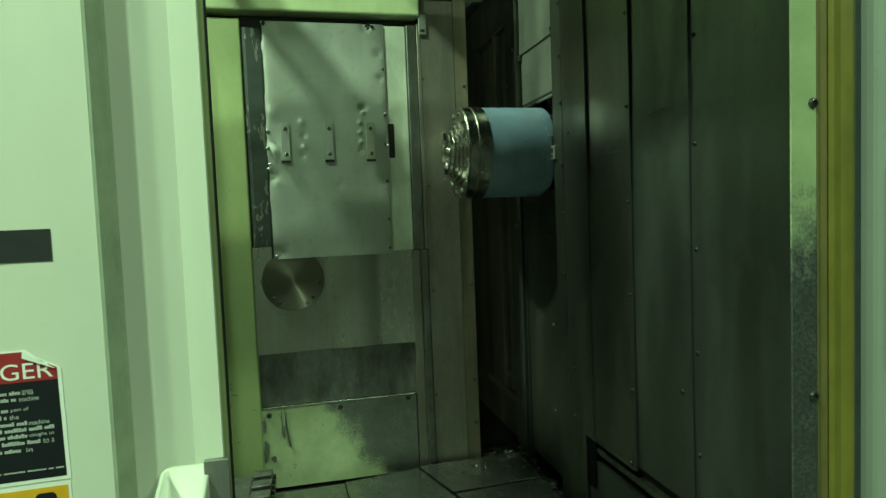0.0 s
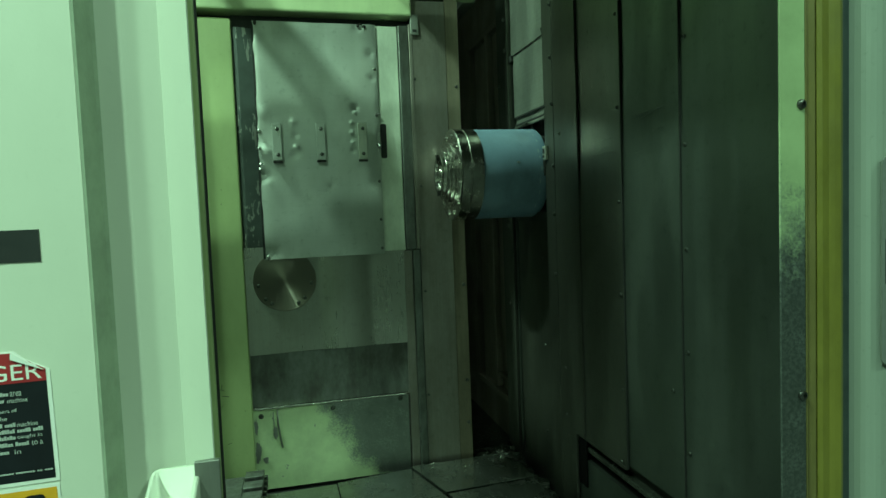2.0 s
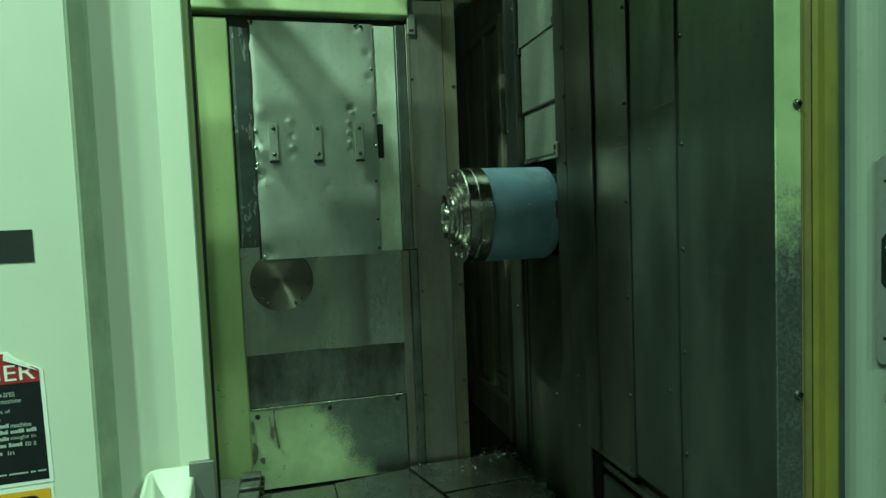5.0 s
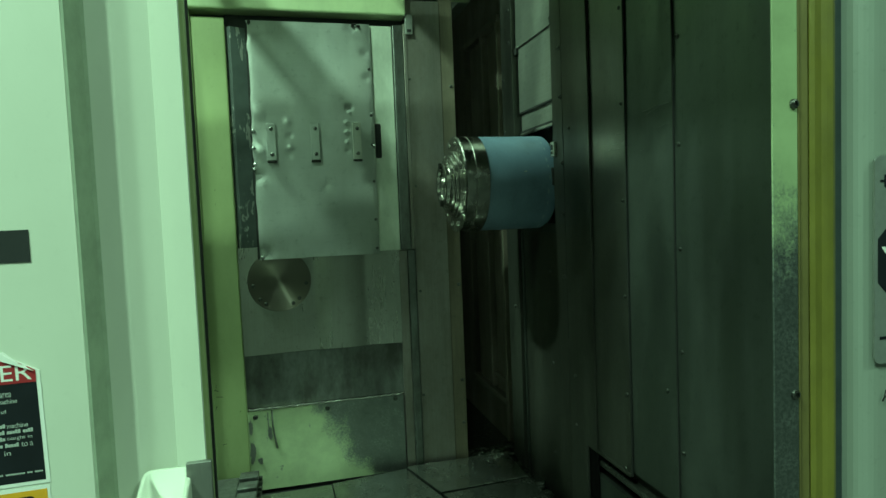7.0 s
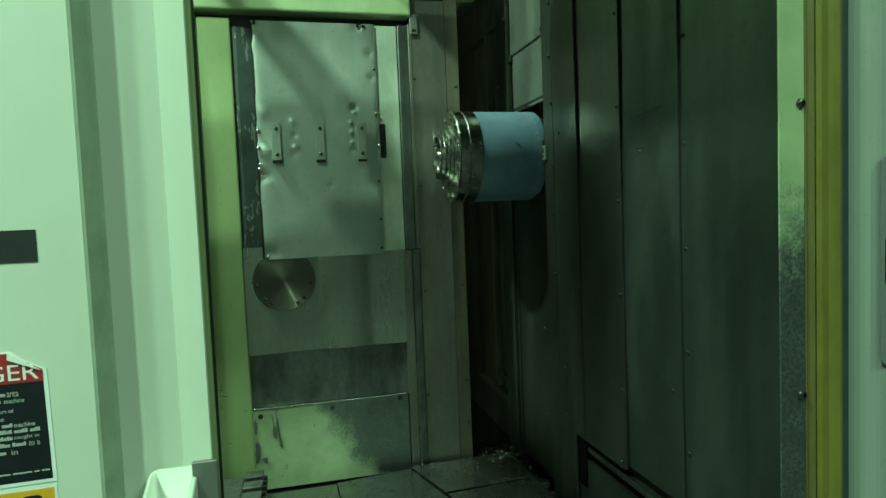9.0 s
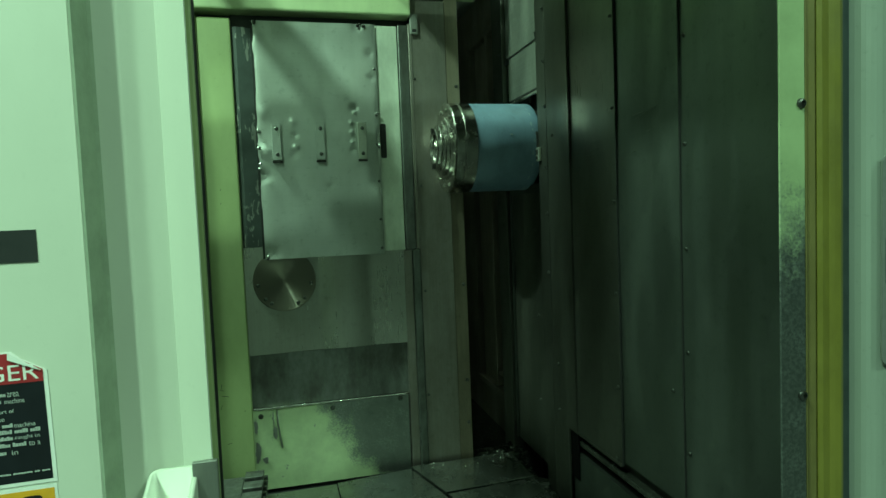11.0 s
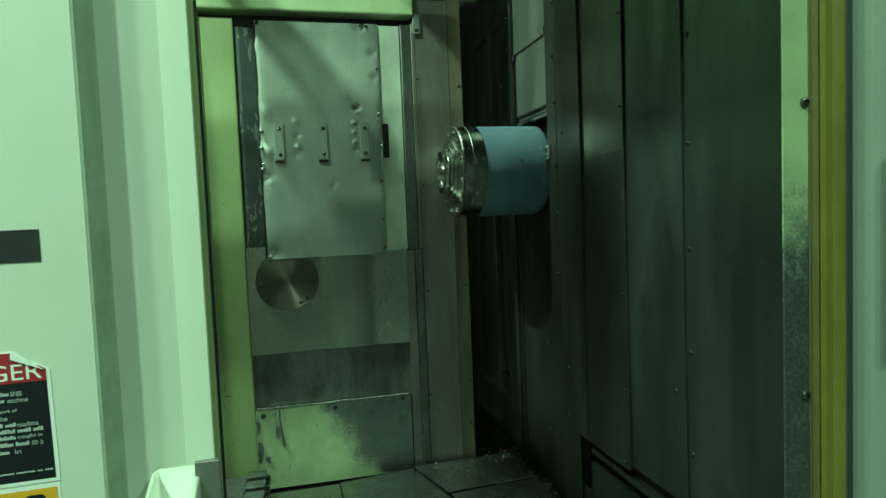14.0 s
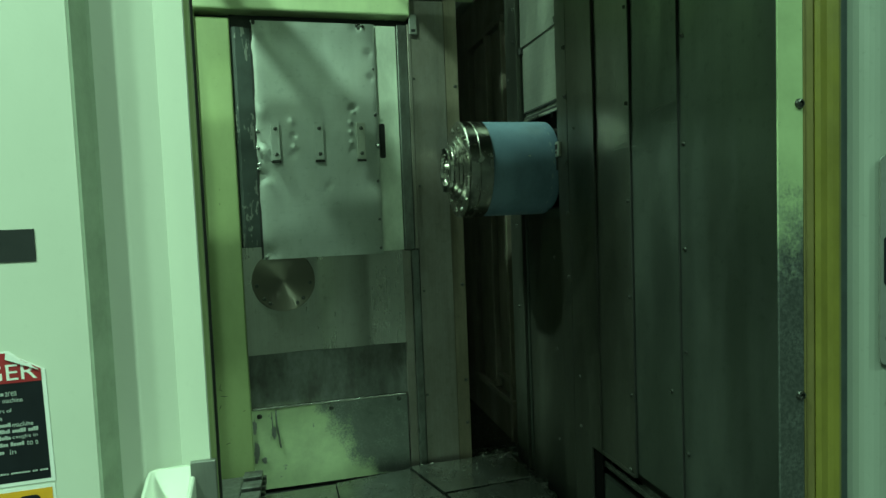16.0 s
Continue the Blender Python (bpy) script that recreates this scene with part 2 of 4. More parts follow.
def lathe(profile, centre, seg=56):
    """A turned body about the x axis; profile of (x, radius), from the rear to the nose."""
    bm = bmesh.new()
    cx, cy, cz = centre
    rings = []
    for x, r in profile:
        rings.append([bm.verts.new((cx + x, cy + r * math.sin(2 * math.pi * k / seg), cz + r * math.cos(2 * math.pi * k / seg))) for k in range(seg)])
    for a, b in zip(rings, rings[1:]):
        for k in range(seg):
            bm.faces.new((a[k], a[(k + 1) % seg], b[(k + 1) % seg], b[k])).smooth = True
    bm.faces.new(rings[0][::-1])
    bm.faces.new(rings[-1])
    bmesh.ops.recalc_face_normals(bm, faces=bm.faces[:])
    for e in bm.edges:
        if len(e.link_faces) == 2 and e.calc_face_angle(0) > 0.5:
            e.smooth = False
    return bm


def tube(points, r, seg=8):
    """A round bar along a line of points."""
    bm = bmesh.new()
    pts = [Vector(p) for p in points]
    rings = []
    for i, p in enumerate(pts):
        d = (pts[min(i + 1, len(pts) - 1)] - pts[max(i - 1, 0)]).normalized()
        q = d.to_track_quat("Z", "Y")
        rings.append([bm.verts.new(p + q @ Vector((r * math.cos(2 * math.pi * k / seg), r * math.sin(2 * math.pi * k / seg), 0))) for k in range(seg)])
    for a, b in zip(rings, rings[1:]):
        for k in range(seg):
            bm.faces.new((a[k], a[(k + 1) % seg], b[(k + 1) % seg], b[k])).smooth = True
    bm.faces.new(rings[0][::-1])
    bm.faces.new(rings[-1])
    bmesh.ops.recalc_face_normals(bm, faces=bm.faces[:])
    return bm


def rounded(x0, x1, z0, z1, y0, y1, r, seg=6):
    pts = []
    for cx, cz, a0 in ((x1 - r, z1 - r, 0), (x0 + r, z1 - r, 90), (x0 + r, z0 + r, 180), (x1 - r, z0 + r, 270)):
        for k in range(seg + 1):
            a = radians(a0 + 90 * k / seg)
            pts.append((cx + r * math.cos(a), cz + r * math.sin(a)))
    bm = bmesh.new()
    f = [bm.verts.new((x, y0, z)) for x, z in pts]
    b = [bm.verts.new((x, y1, z)) for x, z in pts]
    n = len(pts)
    for k in range(n):
        bm.faces.new((f[k], f[(k + 1) % n], b[(k + 1) % n], b[k]))
    bm.faces.new(f)
    bm.faces.new(b[::-1])
    bmesh.ops.recalc_face_normals(bm, faces=bm.faces[:])
    return bm


def outline(points, y0, y1):
    bm = bmesh.new()
    f = [bm.verts.new((x, y0, z)) for x, z in points]
    b = [bm.verts.new((x, y1, z)) for x, z in points]
    n = len(points)
    for k in range(n):
        bm.faces.new((f[k], f[(k + 1) % n], b[(k + 1) % n], b[k]))
    bm.faces.new(f)
    bm.faces.new(b[::-1])
    bmesh.ops.recalc_face_normals(bm, faces=bm.faces[:])
    return bm


def screw_mesh(r=0.0055, h=0.0035):
    """A button-head socket screw, its axis along z, seated at z = 0."""
    bm = bmesh.new()
    seg = 12
    prof = [(r, 0), (r, h * 0.35), (r * 0.86, h * 0.8), (r * 0.5, h), (r * 0.46, h * 0.35)]
    rings = [[bm.verts.new((q * math.cos(2 * math.pi * k / seg), q * math.sin(2 * math.pi * k / seg), z)) for k in range(seg)] for q, z in prof]
    for a, b in zip(rings, rings[1:]):
        for k in range(seg):
            bm.faces.new((a[k], a[(k + 1) % seg], b[(k + 1) % seg], b[k]))
    bm.faces.new(rings[-1])
    bmesh.ops.recalc_face_normals(bm, faces=bm.faces[:])
    me = bpy.data.meshes.new("screw")
    bm.to_mesh(me)
    bm.free()
    me.materials.append(SCREW)
    return me


SCREWS = {"s": screw_mesh(0.0042, 0.003), "m": screw_mesh(0.0055, 0.0038), "l": screw_mesh(0.0075, 0.005)}
TURNS = {"-x": Euler((0, radians(-90), 0)), "-y": Euler((radians(90), 0, 0)), "z": Euler((0, 0, 0))}


def screw(parent, x, y, z, facing, size="m"):
    ob = new("screw", SCREWS[size])
    ob.parent = parent
    BASE[ob.name] = BASE[parent.name]
    ob.matrix_basis = Matrix.LocRotScale(Vector((x, y, z)) - BASE[parent.name], TURNS[facing], None)
    return ob


# ---- the shop round the machine ----
ground = thing("floor", label="grey concrete shop floor", category="floor", kind="structure")
part("slab", box(-5, 6, -5, 6, -0.1, 0.0, 0), CONCRETE, ground)
for nm, b in (("wall_north", (-5, 6, 6, 6.15, 0, 4.2)), ("wall_south", (-5, 6, -5.15, -5, 0, 4.2)), ("wall_west", (-5.15, -5, -5, 6, 0, 4.2)), ("wall_east", (6, 6.15, -5, 6, 0, 4.2))):
    w = thing(nm, label="plain painted workshop wall", category="wall", kind="structure")
    part("wall_face", box(*b, 0), SHOPWALL, w)
roof = thing("ceiling", label="plain workshop ceiling", category="ceiling", kind="structure")
part("soffit", box(-5, 6, -5, 6, 4.2, 4.3, 0), SHOPWALL, roof)

# ---- machine enclosure: right wall ----
ZT = 2.45
right = thing("wall_right", (0.70, 0.76, 0.60), "dark oily stainless sheet wall of the machining chamber", "wall", kind="structure")


def faint(u, z):
    return 0.0018 * noise.noise((u * 6, z * 2.2, 1.7)) + 0.0008 * noise.noise((u * 14, z * 5, 3.7))


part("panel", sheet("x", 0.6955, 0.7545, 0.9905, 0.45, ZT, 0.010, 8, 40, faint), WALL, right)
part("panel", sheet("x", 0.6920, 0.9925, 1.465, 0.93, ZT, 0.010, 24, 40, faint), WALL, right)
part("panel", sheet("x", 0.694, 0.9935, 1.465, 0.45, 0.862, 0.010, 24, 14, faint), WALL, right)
part("seam", box(0.6924, 0.6965, 0.9902, 0.9924, 0.45, ZT, 0), BLACK, right)
part("channel_back", box(0.715, 0.722, 0.9935, 1.465, 0.84, 0.95, 0), DARKSTEEL, right)
part("guide_rail", box(0.694, 0.716, 0.995, 1.465, 0.884, 0.896, 0.003), SLUDGE, right)
for z in (1.986, 1.796, 1.605, 1.415, 1.225, 1.035, 0.845):
    screw(right, 0.6955, 0.978, z, "-x", "s")
screw(right, 0.6915, 1.02, 1.143, "-x", "s")

# ---- near telescopic cover, slides with the column at half its travel ----
mid = thing("telescopic_cover", (0.69, 1.30, 0.92), "oily dark steel sliding cover panel on the chamber wall", "machine cover")


def buckled(u, z):
    return 0.0016 * noise.noise((u * 8, z * 2.5, 7.3)) - 0.003 * math.exp(-((u - 1.136) / 0.022) ** 2 - ((z - 1.609) / 0.09) ** 2)


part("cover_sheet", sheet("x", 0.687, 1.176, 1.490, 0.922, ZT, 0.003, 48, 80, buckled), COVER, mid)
# Black strip darkens the cover's edge face, as the gap there is shaded.
part("black_edge", box(0.6875, 0.6905, 1.174, 1.1775, 0.922, ZT, 0), BLACK, mid)
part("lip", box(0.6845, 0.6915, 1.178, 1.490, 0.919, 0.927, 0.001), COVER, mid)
for z in (2.10, 1.904, 1.709, 1.508, 1.307, 1.097):
    screw(mid, 0.687, 1.186, z, "-x", "s")
screw(mid, 0.683, 1.19, 0.935, "-x", "s")
# Thin arcs draw in scratches and the bright reflections of dents.
for ya, za, yb, zb in ((1.097, 1.672, 1.022, 1.684), (1.107, 1.680, 1.036, 1.683), (1.120, 1.605, 1.096, 1.607), (1.056, 1.642, 1.023, 1.646)):
    part("scratch_glint", tube([(0.6875, ya, za), (0.6875, 0.5 * (ya + yb), 0.5 * (za + zb) + 0.001), (0.6875, yb, zb)], 0.00042, 5), SCRATCH_GLINT, mid)

# ---- column cover with the vertical slot ----
col = thing("column_cover", (0.682, 1.66, 0.55), "dark steel column cover with a tall slot for the spindle", "machine cover")
FX = 0.682
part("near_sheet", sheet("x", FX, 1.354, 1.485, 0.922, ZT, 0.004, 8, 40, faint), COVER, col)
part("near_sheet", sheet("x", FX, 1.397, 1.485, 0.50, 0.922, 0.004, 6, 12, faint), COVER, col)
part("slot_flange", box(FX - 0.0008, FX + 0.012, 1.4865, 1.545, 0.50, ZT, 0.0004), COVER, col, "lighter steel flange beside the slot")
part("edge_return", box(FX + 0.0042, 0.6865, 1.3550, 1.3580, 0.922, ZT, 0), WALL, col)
# Black block painted in for the dark of the open notch.
part("notch_shadow", box(0.6885, 0.6912, 1.3585, 1.3985, 0.795, 0.9215, 0), VOID, col)
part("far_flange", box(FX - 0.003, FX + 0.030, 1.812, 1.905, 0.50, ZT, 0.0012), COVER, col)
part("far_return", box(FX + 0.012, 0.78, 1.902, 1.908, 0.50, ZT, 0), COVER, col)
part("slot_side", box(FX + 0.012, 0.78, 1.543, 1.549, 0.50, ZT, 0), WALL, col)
# Black sheet puts the dark of the slot's depth into the colour.
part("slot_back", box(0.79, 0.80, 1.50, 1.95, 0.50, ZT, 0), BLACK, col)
part("upper_panel", sheet("x", FX + 0.008, 1.546, 1.805, 1.974, ZT, 0.004, 12, 16, lambda u, z: 0.003 * noise.noise((u * 6, z * 5, 3.1))), SLOT, col)
# Black block fills the corner notch with painted shade.
part("corner_notch_shade", box(FX + 0.004, FX + 0.02, 1.797, 1.813, 1.955, 1.976, 0.002), BLACK, col)
for y, z in ((1.515, 1.895), (1.512, 1.774), (1.510, 1.611), (1.512, 1.485), (1.515, 1.324), (1.510, 2.03)):
    screw(col, FX - 0.002, y - 0.020, z, "-x")
# Short arcs here draw the bright reflections of the dented cover.
for ya, za, yb, zb in ((1.236, 1.646, 1.195, 1.646), (1.265, 1.618, 1.177, 1.617), (1.244, 1.628, 1.200, 1.628)):
    part("scratch_glint", tube([(FX - 0.0002, ya, za), (FX - 0.0002, 0.5 * (ya + yb), 0.5 * (za + zb) + 0.001), (FX - 0.0002, yb, zb)], 0.00042, 5), SCRATCH_GLINT, col)
for z in (1.691, 1.08, 0.955):
    screw(col, FX, 1.452, z, "-x", "s")
for y, z in ((1.834, 2.095), (1.834, 1.999), (1.892, 1.898), (1.892, 1.74), (1.85, 1.45), (1.85, 1.20)):
    screw(col, FX - 0.003, y, z, "-x")
screw(col, FX + 0.008, 1.562, 1.988, "-x")
screw(col, FX + 0.008, 1.562, 1.972 + 0.008, "-x", "s")
clampb = part("clamp", box(FX - 0.010, FX - 0.001, 1.522, 1.542, 1.630, 1.668, 0.002), CLIP, col, "small bright steel clamp")
screw(clampb, FX - 0.010, 1.532, 1.640, "-x", "s")
part("clamp_hole", box(FX - 0.0115, FX - 0.0098, 1.527, 1.537, 1.648, 1.661, 0), BLACK, clampb)

# covers that slide in the slot
upper = thing("slot_cover_upper", (0.70, 1.675, 1.785), "steel slot cover plate above the spindle", "machine cover")
part("cover_sheet", sheet("x", FX + 0.013, 1.548, 1.803, 1.785, 2.30, 0.003, 12, 16, lambda u, z: 0.0015 * noise.noise((u * 8, z * 6, 5.5))), SLOT, upper)
# Black strip draws the dark line under the cover.
part("black_edge", box(FX + 0.0125, FX + 0.017, 1.548, 1.803, 1.781, 1.786, 0), BLACK, upper)
lower = thing("slot_cover_lower", (0.70, 1.675, 1.694), "steel slot cover plate carried by the spindle head", "machine cover")
part("cover_sheet", sheet("x", FX + 0.019, 1.548, 1.803, 1.698, 2.15, 0.003, 12, 12, lambda u, z: 0.0015 * noise.noise((u * 8, z * 6, 9.5))), SLOT, lower)
part("edge_strip", box(FX + 0.012, FX + 0.021, 1.549, 1.803, 1.688, 1.695, 0.001), CLIP, lower, "bright strip on the cover edge")
# Black strip draws the dark line above the bright one.
part("black_edge", box(FX + 0.014, FX + 0.021, 1.549, 1.803, 1.695, 1.702, 0), BLACK, lower)
skirt = thing("slot_cover_skirt", (0.70, 1.675, 1.40), "dark oily slot cover sheet below the spindle", "machine cover")
part("cover_sheet", sheet("x", FX + 0.008, 1.546, 1.797, 0.62, 1.43, 0.003, 12, 24, faint), COVER, skirt)
part("hem", box(FX + 0.004, FX + 0.008, 1.547, 1.797, 1.405, 1.43, 0.001), WALL, skirt)
part("side_hem", box(FX + 0.003, FX + 0.008, 1.790, 1.799, 0.62, 1.43, 0.001), WALL, skirt)
for z in (1.30, 1.05, 0.80):
    screw(skirt, FX + 0.0075, 1.60, z, "-x", "s")

# ---- spindle head ----
SY, SZ = 1.675, 1.544
head = thing("spindle_head", (0.70, SY, SZ), "blue spindle housing with a bright turned steel nose", "spindle")
C = (0.70, SY, SZ)
housing = part("housing", lathe([(-0.003, 0.080), (-0.004, 0.112), (-0.005, 0.1235), (-0.0085, 0.1265), (-0.012, 0.127), (-0.186, 0.127), (-0.190, 0.1255)], C, 72), BLUE, head, "blue painted housing")
part("scuff", box(0.602, 0.609, SY - 0.1275, SY - 0.125, SZ + 0.022, SZ + 0.025, 0.0005), CLIP, housing)
flange = part("flange", lathe([(-0.190, 0.121), (-0.192, 0.1285), (-0.224, 0.1285), (-0.2255, 0.1270), (-0.227, 0.1270), (-0.2285, 0.1285), (-0.251, 0.1285), (-0.254, 0.1255), (-0.254, 0.088)], C, 72), CHROME, head, "bright turned steel flange")
nose = part("nose", lathe([(-0.252, 0.090), (-0.260, 0.090), (-0.2615, 0.088), (-0.2615, 0.079), (-0.268, 0.079), (-0.2695, 0.077), (-0.2695, 0.068), (-0.277, 0.068), (-0.2785, 0.066), (-0.2785, 0.060), (-0.286, 0.058), (-0.2875, 0.056), (-0.2875, 0.046), (-0.280, 0.044), (-0.279, 0.036), (-0.250, 0.030)], C, 56), CHROME, head, "stepped turned steel spindle nose")
# Black disc darkens the bottom of the bore.
part("bore", lathe([(-0.2495, 0.0305), (-0.2505, 0.0305)], C, 40), BLACK, nose)
for k in (0, 1):
    part("drive_key", box(0.70 - 0.293, 0.70 - 0.280, SY - 0.006, SY + 0.006, SZ + (0.042 if k else -0.058), SZ + (0.058 if k else -0.042), 0.001), DARKSTEEL, nose)
for k in range(12):
    a = 2 * math.pi * (k + 0.5) / 12
    bolt = part("bolt", lathe([(-0.254, 0.0075), (-0.2548, 0.0075), (-0.2548, 0.0060), (-0.2575, 0.0058), (-0.2582, 0.0050), (-0.2582, 0.0030), (-0.2560, 0.0028)], (0.70, SY + 0.109 * math.sin(a), SZ + 0.109 * math.cos(a)), 12), CHROME, flange)
for z0, z1 in ((-0.015, 0.032),):
    # Black block set proud stands for the shade in the rear recess.
    part("rear_notch_shade", box(0.677, 0.684, SY - 0.1285, SY - 0.110, SZ + z0, SZ + z1, 0.003), BLACK, housing)
chip_rng = random.Random(23)
for k in range(13):
    a = radians(-78 + 13 * k + chip_rng.uniform(-4, 4))
    w, h = chip_rng.uniform(0.0012, 0.0028), chip_rng.uniform(0.004, 0.010)
    ring = []
    for i in range(9):
        q, g = 2 * math.pi * i / 9, chip_rng.uniform(0.6, 1.2)
        b = a + h * g * math.sin(q) / 0.127
        ring.append((0.672 - 0.002 * (k % 3) + w * g * math.cos(q), SY - 0.1273 * math.cos(b), SZ + 0.1273 * math.sin(b)))
    bm = bmesh.new()
    bm.faces.new([bm.verts.new(v) for v in ring])
    part("paint_chip", bm, PALEBLUE, housing, "bare metal where paint has chipped")
# Stub and plate are black for the shaded gap behind the housing.
part("dark_stub", lathe([(0.07, 0.108), (-0.002, 0.108)], C, 48), BLACK, head)
part("carrier_plate", box(0.755, 0.785, 1.56, 1.80, SZ - 0.15, SZ + 0.15, 0), BLACK, head)

# ---- far covers beyond the column ----
far = thing("wall_far", (0.74, 2.3, 0.6), "dark oily ribbed cover wall behind the column", "wall", kind="structure")
part("panel", sheet("x", 0.760, 1.86, 2.72, 0.45, ZT, 0.01, 20, 30, faint), FAR, far)
for y in (2.05, 2.215, 2.44):
    part("rib", box(0.735, 0.762, y - 0.012, y + 0.012, 0.83 if y > 2.1 else 0.5, 2.16, 0.004), FAR, far)
part("rib", box(0.735, 0.762, 2.03, 2.46, 0.80, 0.822, 0.004), FAR, far)
part("rib", box(0.742, 0.762, 2.03, 2.24, 0.872, 0.888, 0.003), FAR, far)
part("rib", box(0.735, 0.762, 2.03, 2.46, 2.145, 2.17, 0.004), FAR, far)
part("end_wall", box(0.45, 0.80, 2.72, 2.74, 0.45, ZT, 0), FAR, far)

# ---- back wall of the chamber ----
YB = 1.84
back = thing("wall_back", (0.1, YB, 0.6), "back wall of the machining chamber in steel panels", "wall", kind="structure")
part("backing", box(-0.60, 0.52, YB + 0.03, YB + 0.06, 0.45, ZT, 0), DARKSTEEL, back)
part("left_frame", box(-0.40, -0.1335, YB - 0.012, YB + 0.03, 0.60, 2.062, 0.004), YELLOWED, back, "yellow-green enamelled frame post")
part("left_edge", box(-0.245, -0.2225, YB - 0.020, YB - 0.011, 0.60, 2.30, 0.003), YELLOWED, back)
part("top_beam", box(-0.42, 0.3735, YB - 0.040, YB + 0.03, 2.077, 2.45, 0.005), CREAM_IN, back, "pale green enamelled beam")
part("top_beam", box(0.3775, 0.585, YB - 0.020, YB + 0.03, 2.145, 2.45, 0.004), CREAM_IN, back, "pale green enamelled beam")
# Black strip stands in for the shade under the beam.
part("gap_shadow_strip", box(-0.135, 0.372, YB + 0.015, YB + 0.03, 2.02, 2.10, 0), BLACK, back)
part("side_plate", prism([(-0.133, YB + 0.030), (-0.133, YB + 0.002), (-0.120, YB - 0.004), (-0.078, YB + 0.012), (-0.074, YB + 0.030)], 1.372, 2.040), BLUED, back, "chipped blue-grey side plate")


def facets(u, z):
    d = 0.010 * max(0.0, (0.075 - u) / 0.2) + 0.014 * max(0.0, (u - 0.226) / 0.14)
    return d + 0.009 * math.sin(math.pi * min(max((u - 0.075) / 0.151, 0), 1)) + 0.0006 * noise.noise((u * 9, z * 7, 0.3))


part("middle_panel", sheet("y", YB, -0.1335, 0.3300, 1.110, 1.42, 0.004, 60, 10, facets), BRUSHED, back, "brushed steel panel with soft vertical bends")
part("lower_strip", sheet("y", YB + 0.003, -0.1335, 0.3300, 0.954, 1.1075, 0.004, 30, 8, lambda u, z: 0.001 * noise.noise((u * 9, z * 9, 2.2))), GRIMY, back)
low = part("bottom_panel", sheet("y", YB - 0.006, -0.1335, 0.3230, 0.712, 0.952, 0.004, 40, 20, lambda u, z: 0.0016 * noise.noise((u * 7, z * 7, 4.2)) - 0.002 * math.exp(-((u + 0.065) / 0.006) ** 2 - ((z - 0.865) / 0.05) ** 4)), LOWPANEL, back, "bottom panel with pale green paint graded to bare steel")
part("ledge", tube([(-0.132 + 0.455 * i / 60, YB - 0.009 - 0.0008 * math.sin(i * 2.3), 0.9525 + 0.0007 * math.sin(i * 1.7)) for i in range(61)], 0.0036, 8), CHIP, back, "shiny wet ledge")
for x, z in ((-0.112, 0.930), (0.094, 0.933), (0.298, 0.939)):
    screw(low, x, YB - 0.006, z, "-y", "l")
part("drip_run", tube([(-0.066, YB - 0.0075, 0.945), (-0.065, YB - 0.0075, 0.90), (-0.060, YB - 0.0075, 0.86), (-0.056, YB - 0.0075, 0.832)], 0.0024, 8), ZINC, low, "grey dried coolant run")
part("drip_run", tube([(-0.078, YB - 0.0075, 0.940), (-0.077, YB - 0.0075, 0.90), (-0.074, YB - 0.0068, 0.87)], 0.0014, 8), ZINC, low, "grey dried coolant run")
for x, z, l, a in ((-0.215, 1.022, 0.016, 80), (-0.208, 1.018, 0.012, 160), (-0.196, 1.000, 0.018, 172), (-0.218, 0.965, 0.012, 70), (-0.206, 0.862, 0.012, 15), (-0.155, 0.952, 0.006, 30), (-0.185, 1.585, 0.004, 60), (-0.186, 1.545, 0.004, 80)):
    q = radians(a)
    part("scuff", tube([(x, YB - 0.0118, z), (x + 0.5 * l * math.cos(q), YB - 0.0122, z + 0.6 * l * math.sin(q)), (x + l * math.cos(q), YB - 0.0118, z + l * math.sin(q))], 0.0007, 5), DARKSTEEL, back)
patch_rng = random.Random(11)
for cx, cz, rx, rz in ((-0.124, 0.825, 0.009, 0.034), (-0.104, 0.800, 0.008, 0.010), (-0.127, 0.90, 0.006, 0.025), (-0.074, 0.878, 0.007, 0.022)):
    ring = []
    for k in range(26):
        q, g = 2 * math.pi * k / 26, patch_rng.uniform(0.65, 1.15)
        ring.append((max(cx + rx * g * math.cos(q), -0.133), cz + rz * g * math.sin(q)))
    part("bare_patch", outline(ring, YB - 0.0084, YB - 0.0070), ZINC, low, "bare grey steel where paint has flaked")
# Black box paints in the dark gap below the bottom panel.
part("foot_gap_shade", box(-0.16, 0.52, YB - 0.02, YB + 0.03, 0.45, 0.700, 0), BLACK, back)

# round cover plate
disc = thing("round_cover", (-0.025, YB - 0.01, 1.325), "round brushed steel cover bolted to the panel", "cover plate")


def disc_mesh(cx, cy, cz, r, t, seg=56):
    bm = bmesh.new()
    rings = []
    for q, d in ((r, 0), (r, t * 0.7), (r - 0.0015, t), (r * 0.75, t + 0.0002), (r * 0.5, t + 0.0004), (r * 0.25, t + 0.0003)):
        rings.append([bm.verts.new((cx + q * math.cos(2 * math.pi * k / seg), cy - d, cz + q * math.sin(2 * math.pi * k / seg))) for k in range(seg)])
    for a, b in zip(rings, rings[1:]):
        for k in range(seg):
            bm.faces.new((a[k], a[(k + 1) % seg], b[(k + 1) % seg], b[k]))
    bm.faces.new(rings[-1])
    bm.faces.new(rings[0][::-1])
    bmesh.ops.recalc_face_normals(bm, faces=bm.faces[:])
    return bm


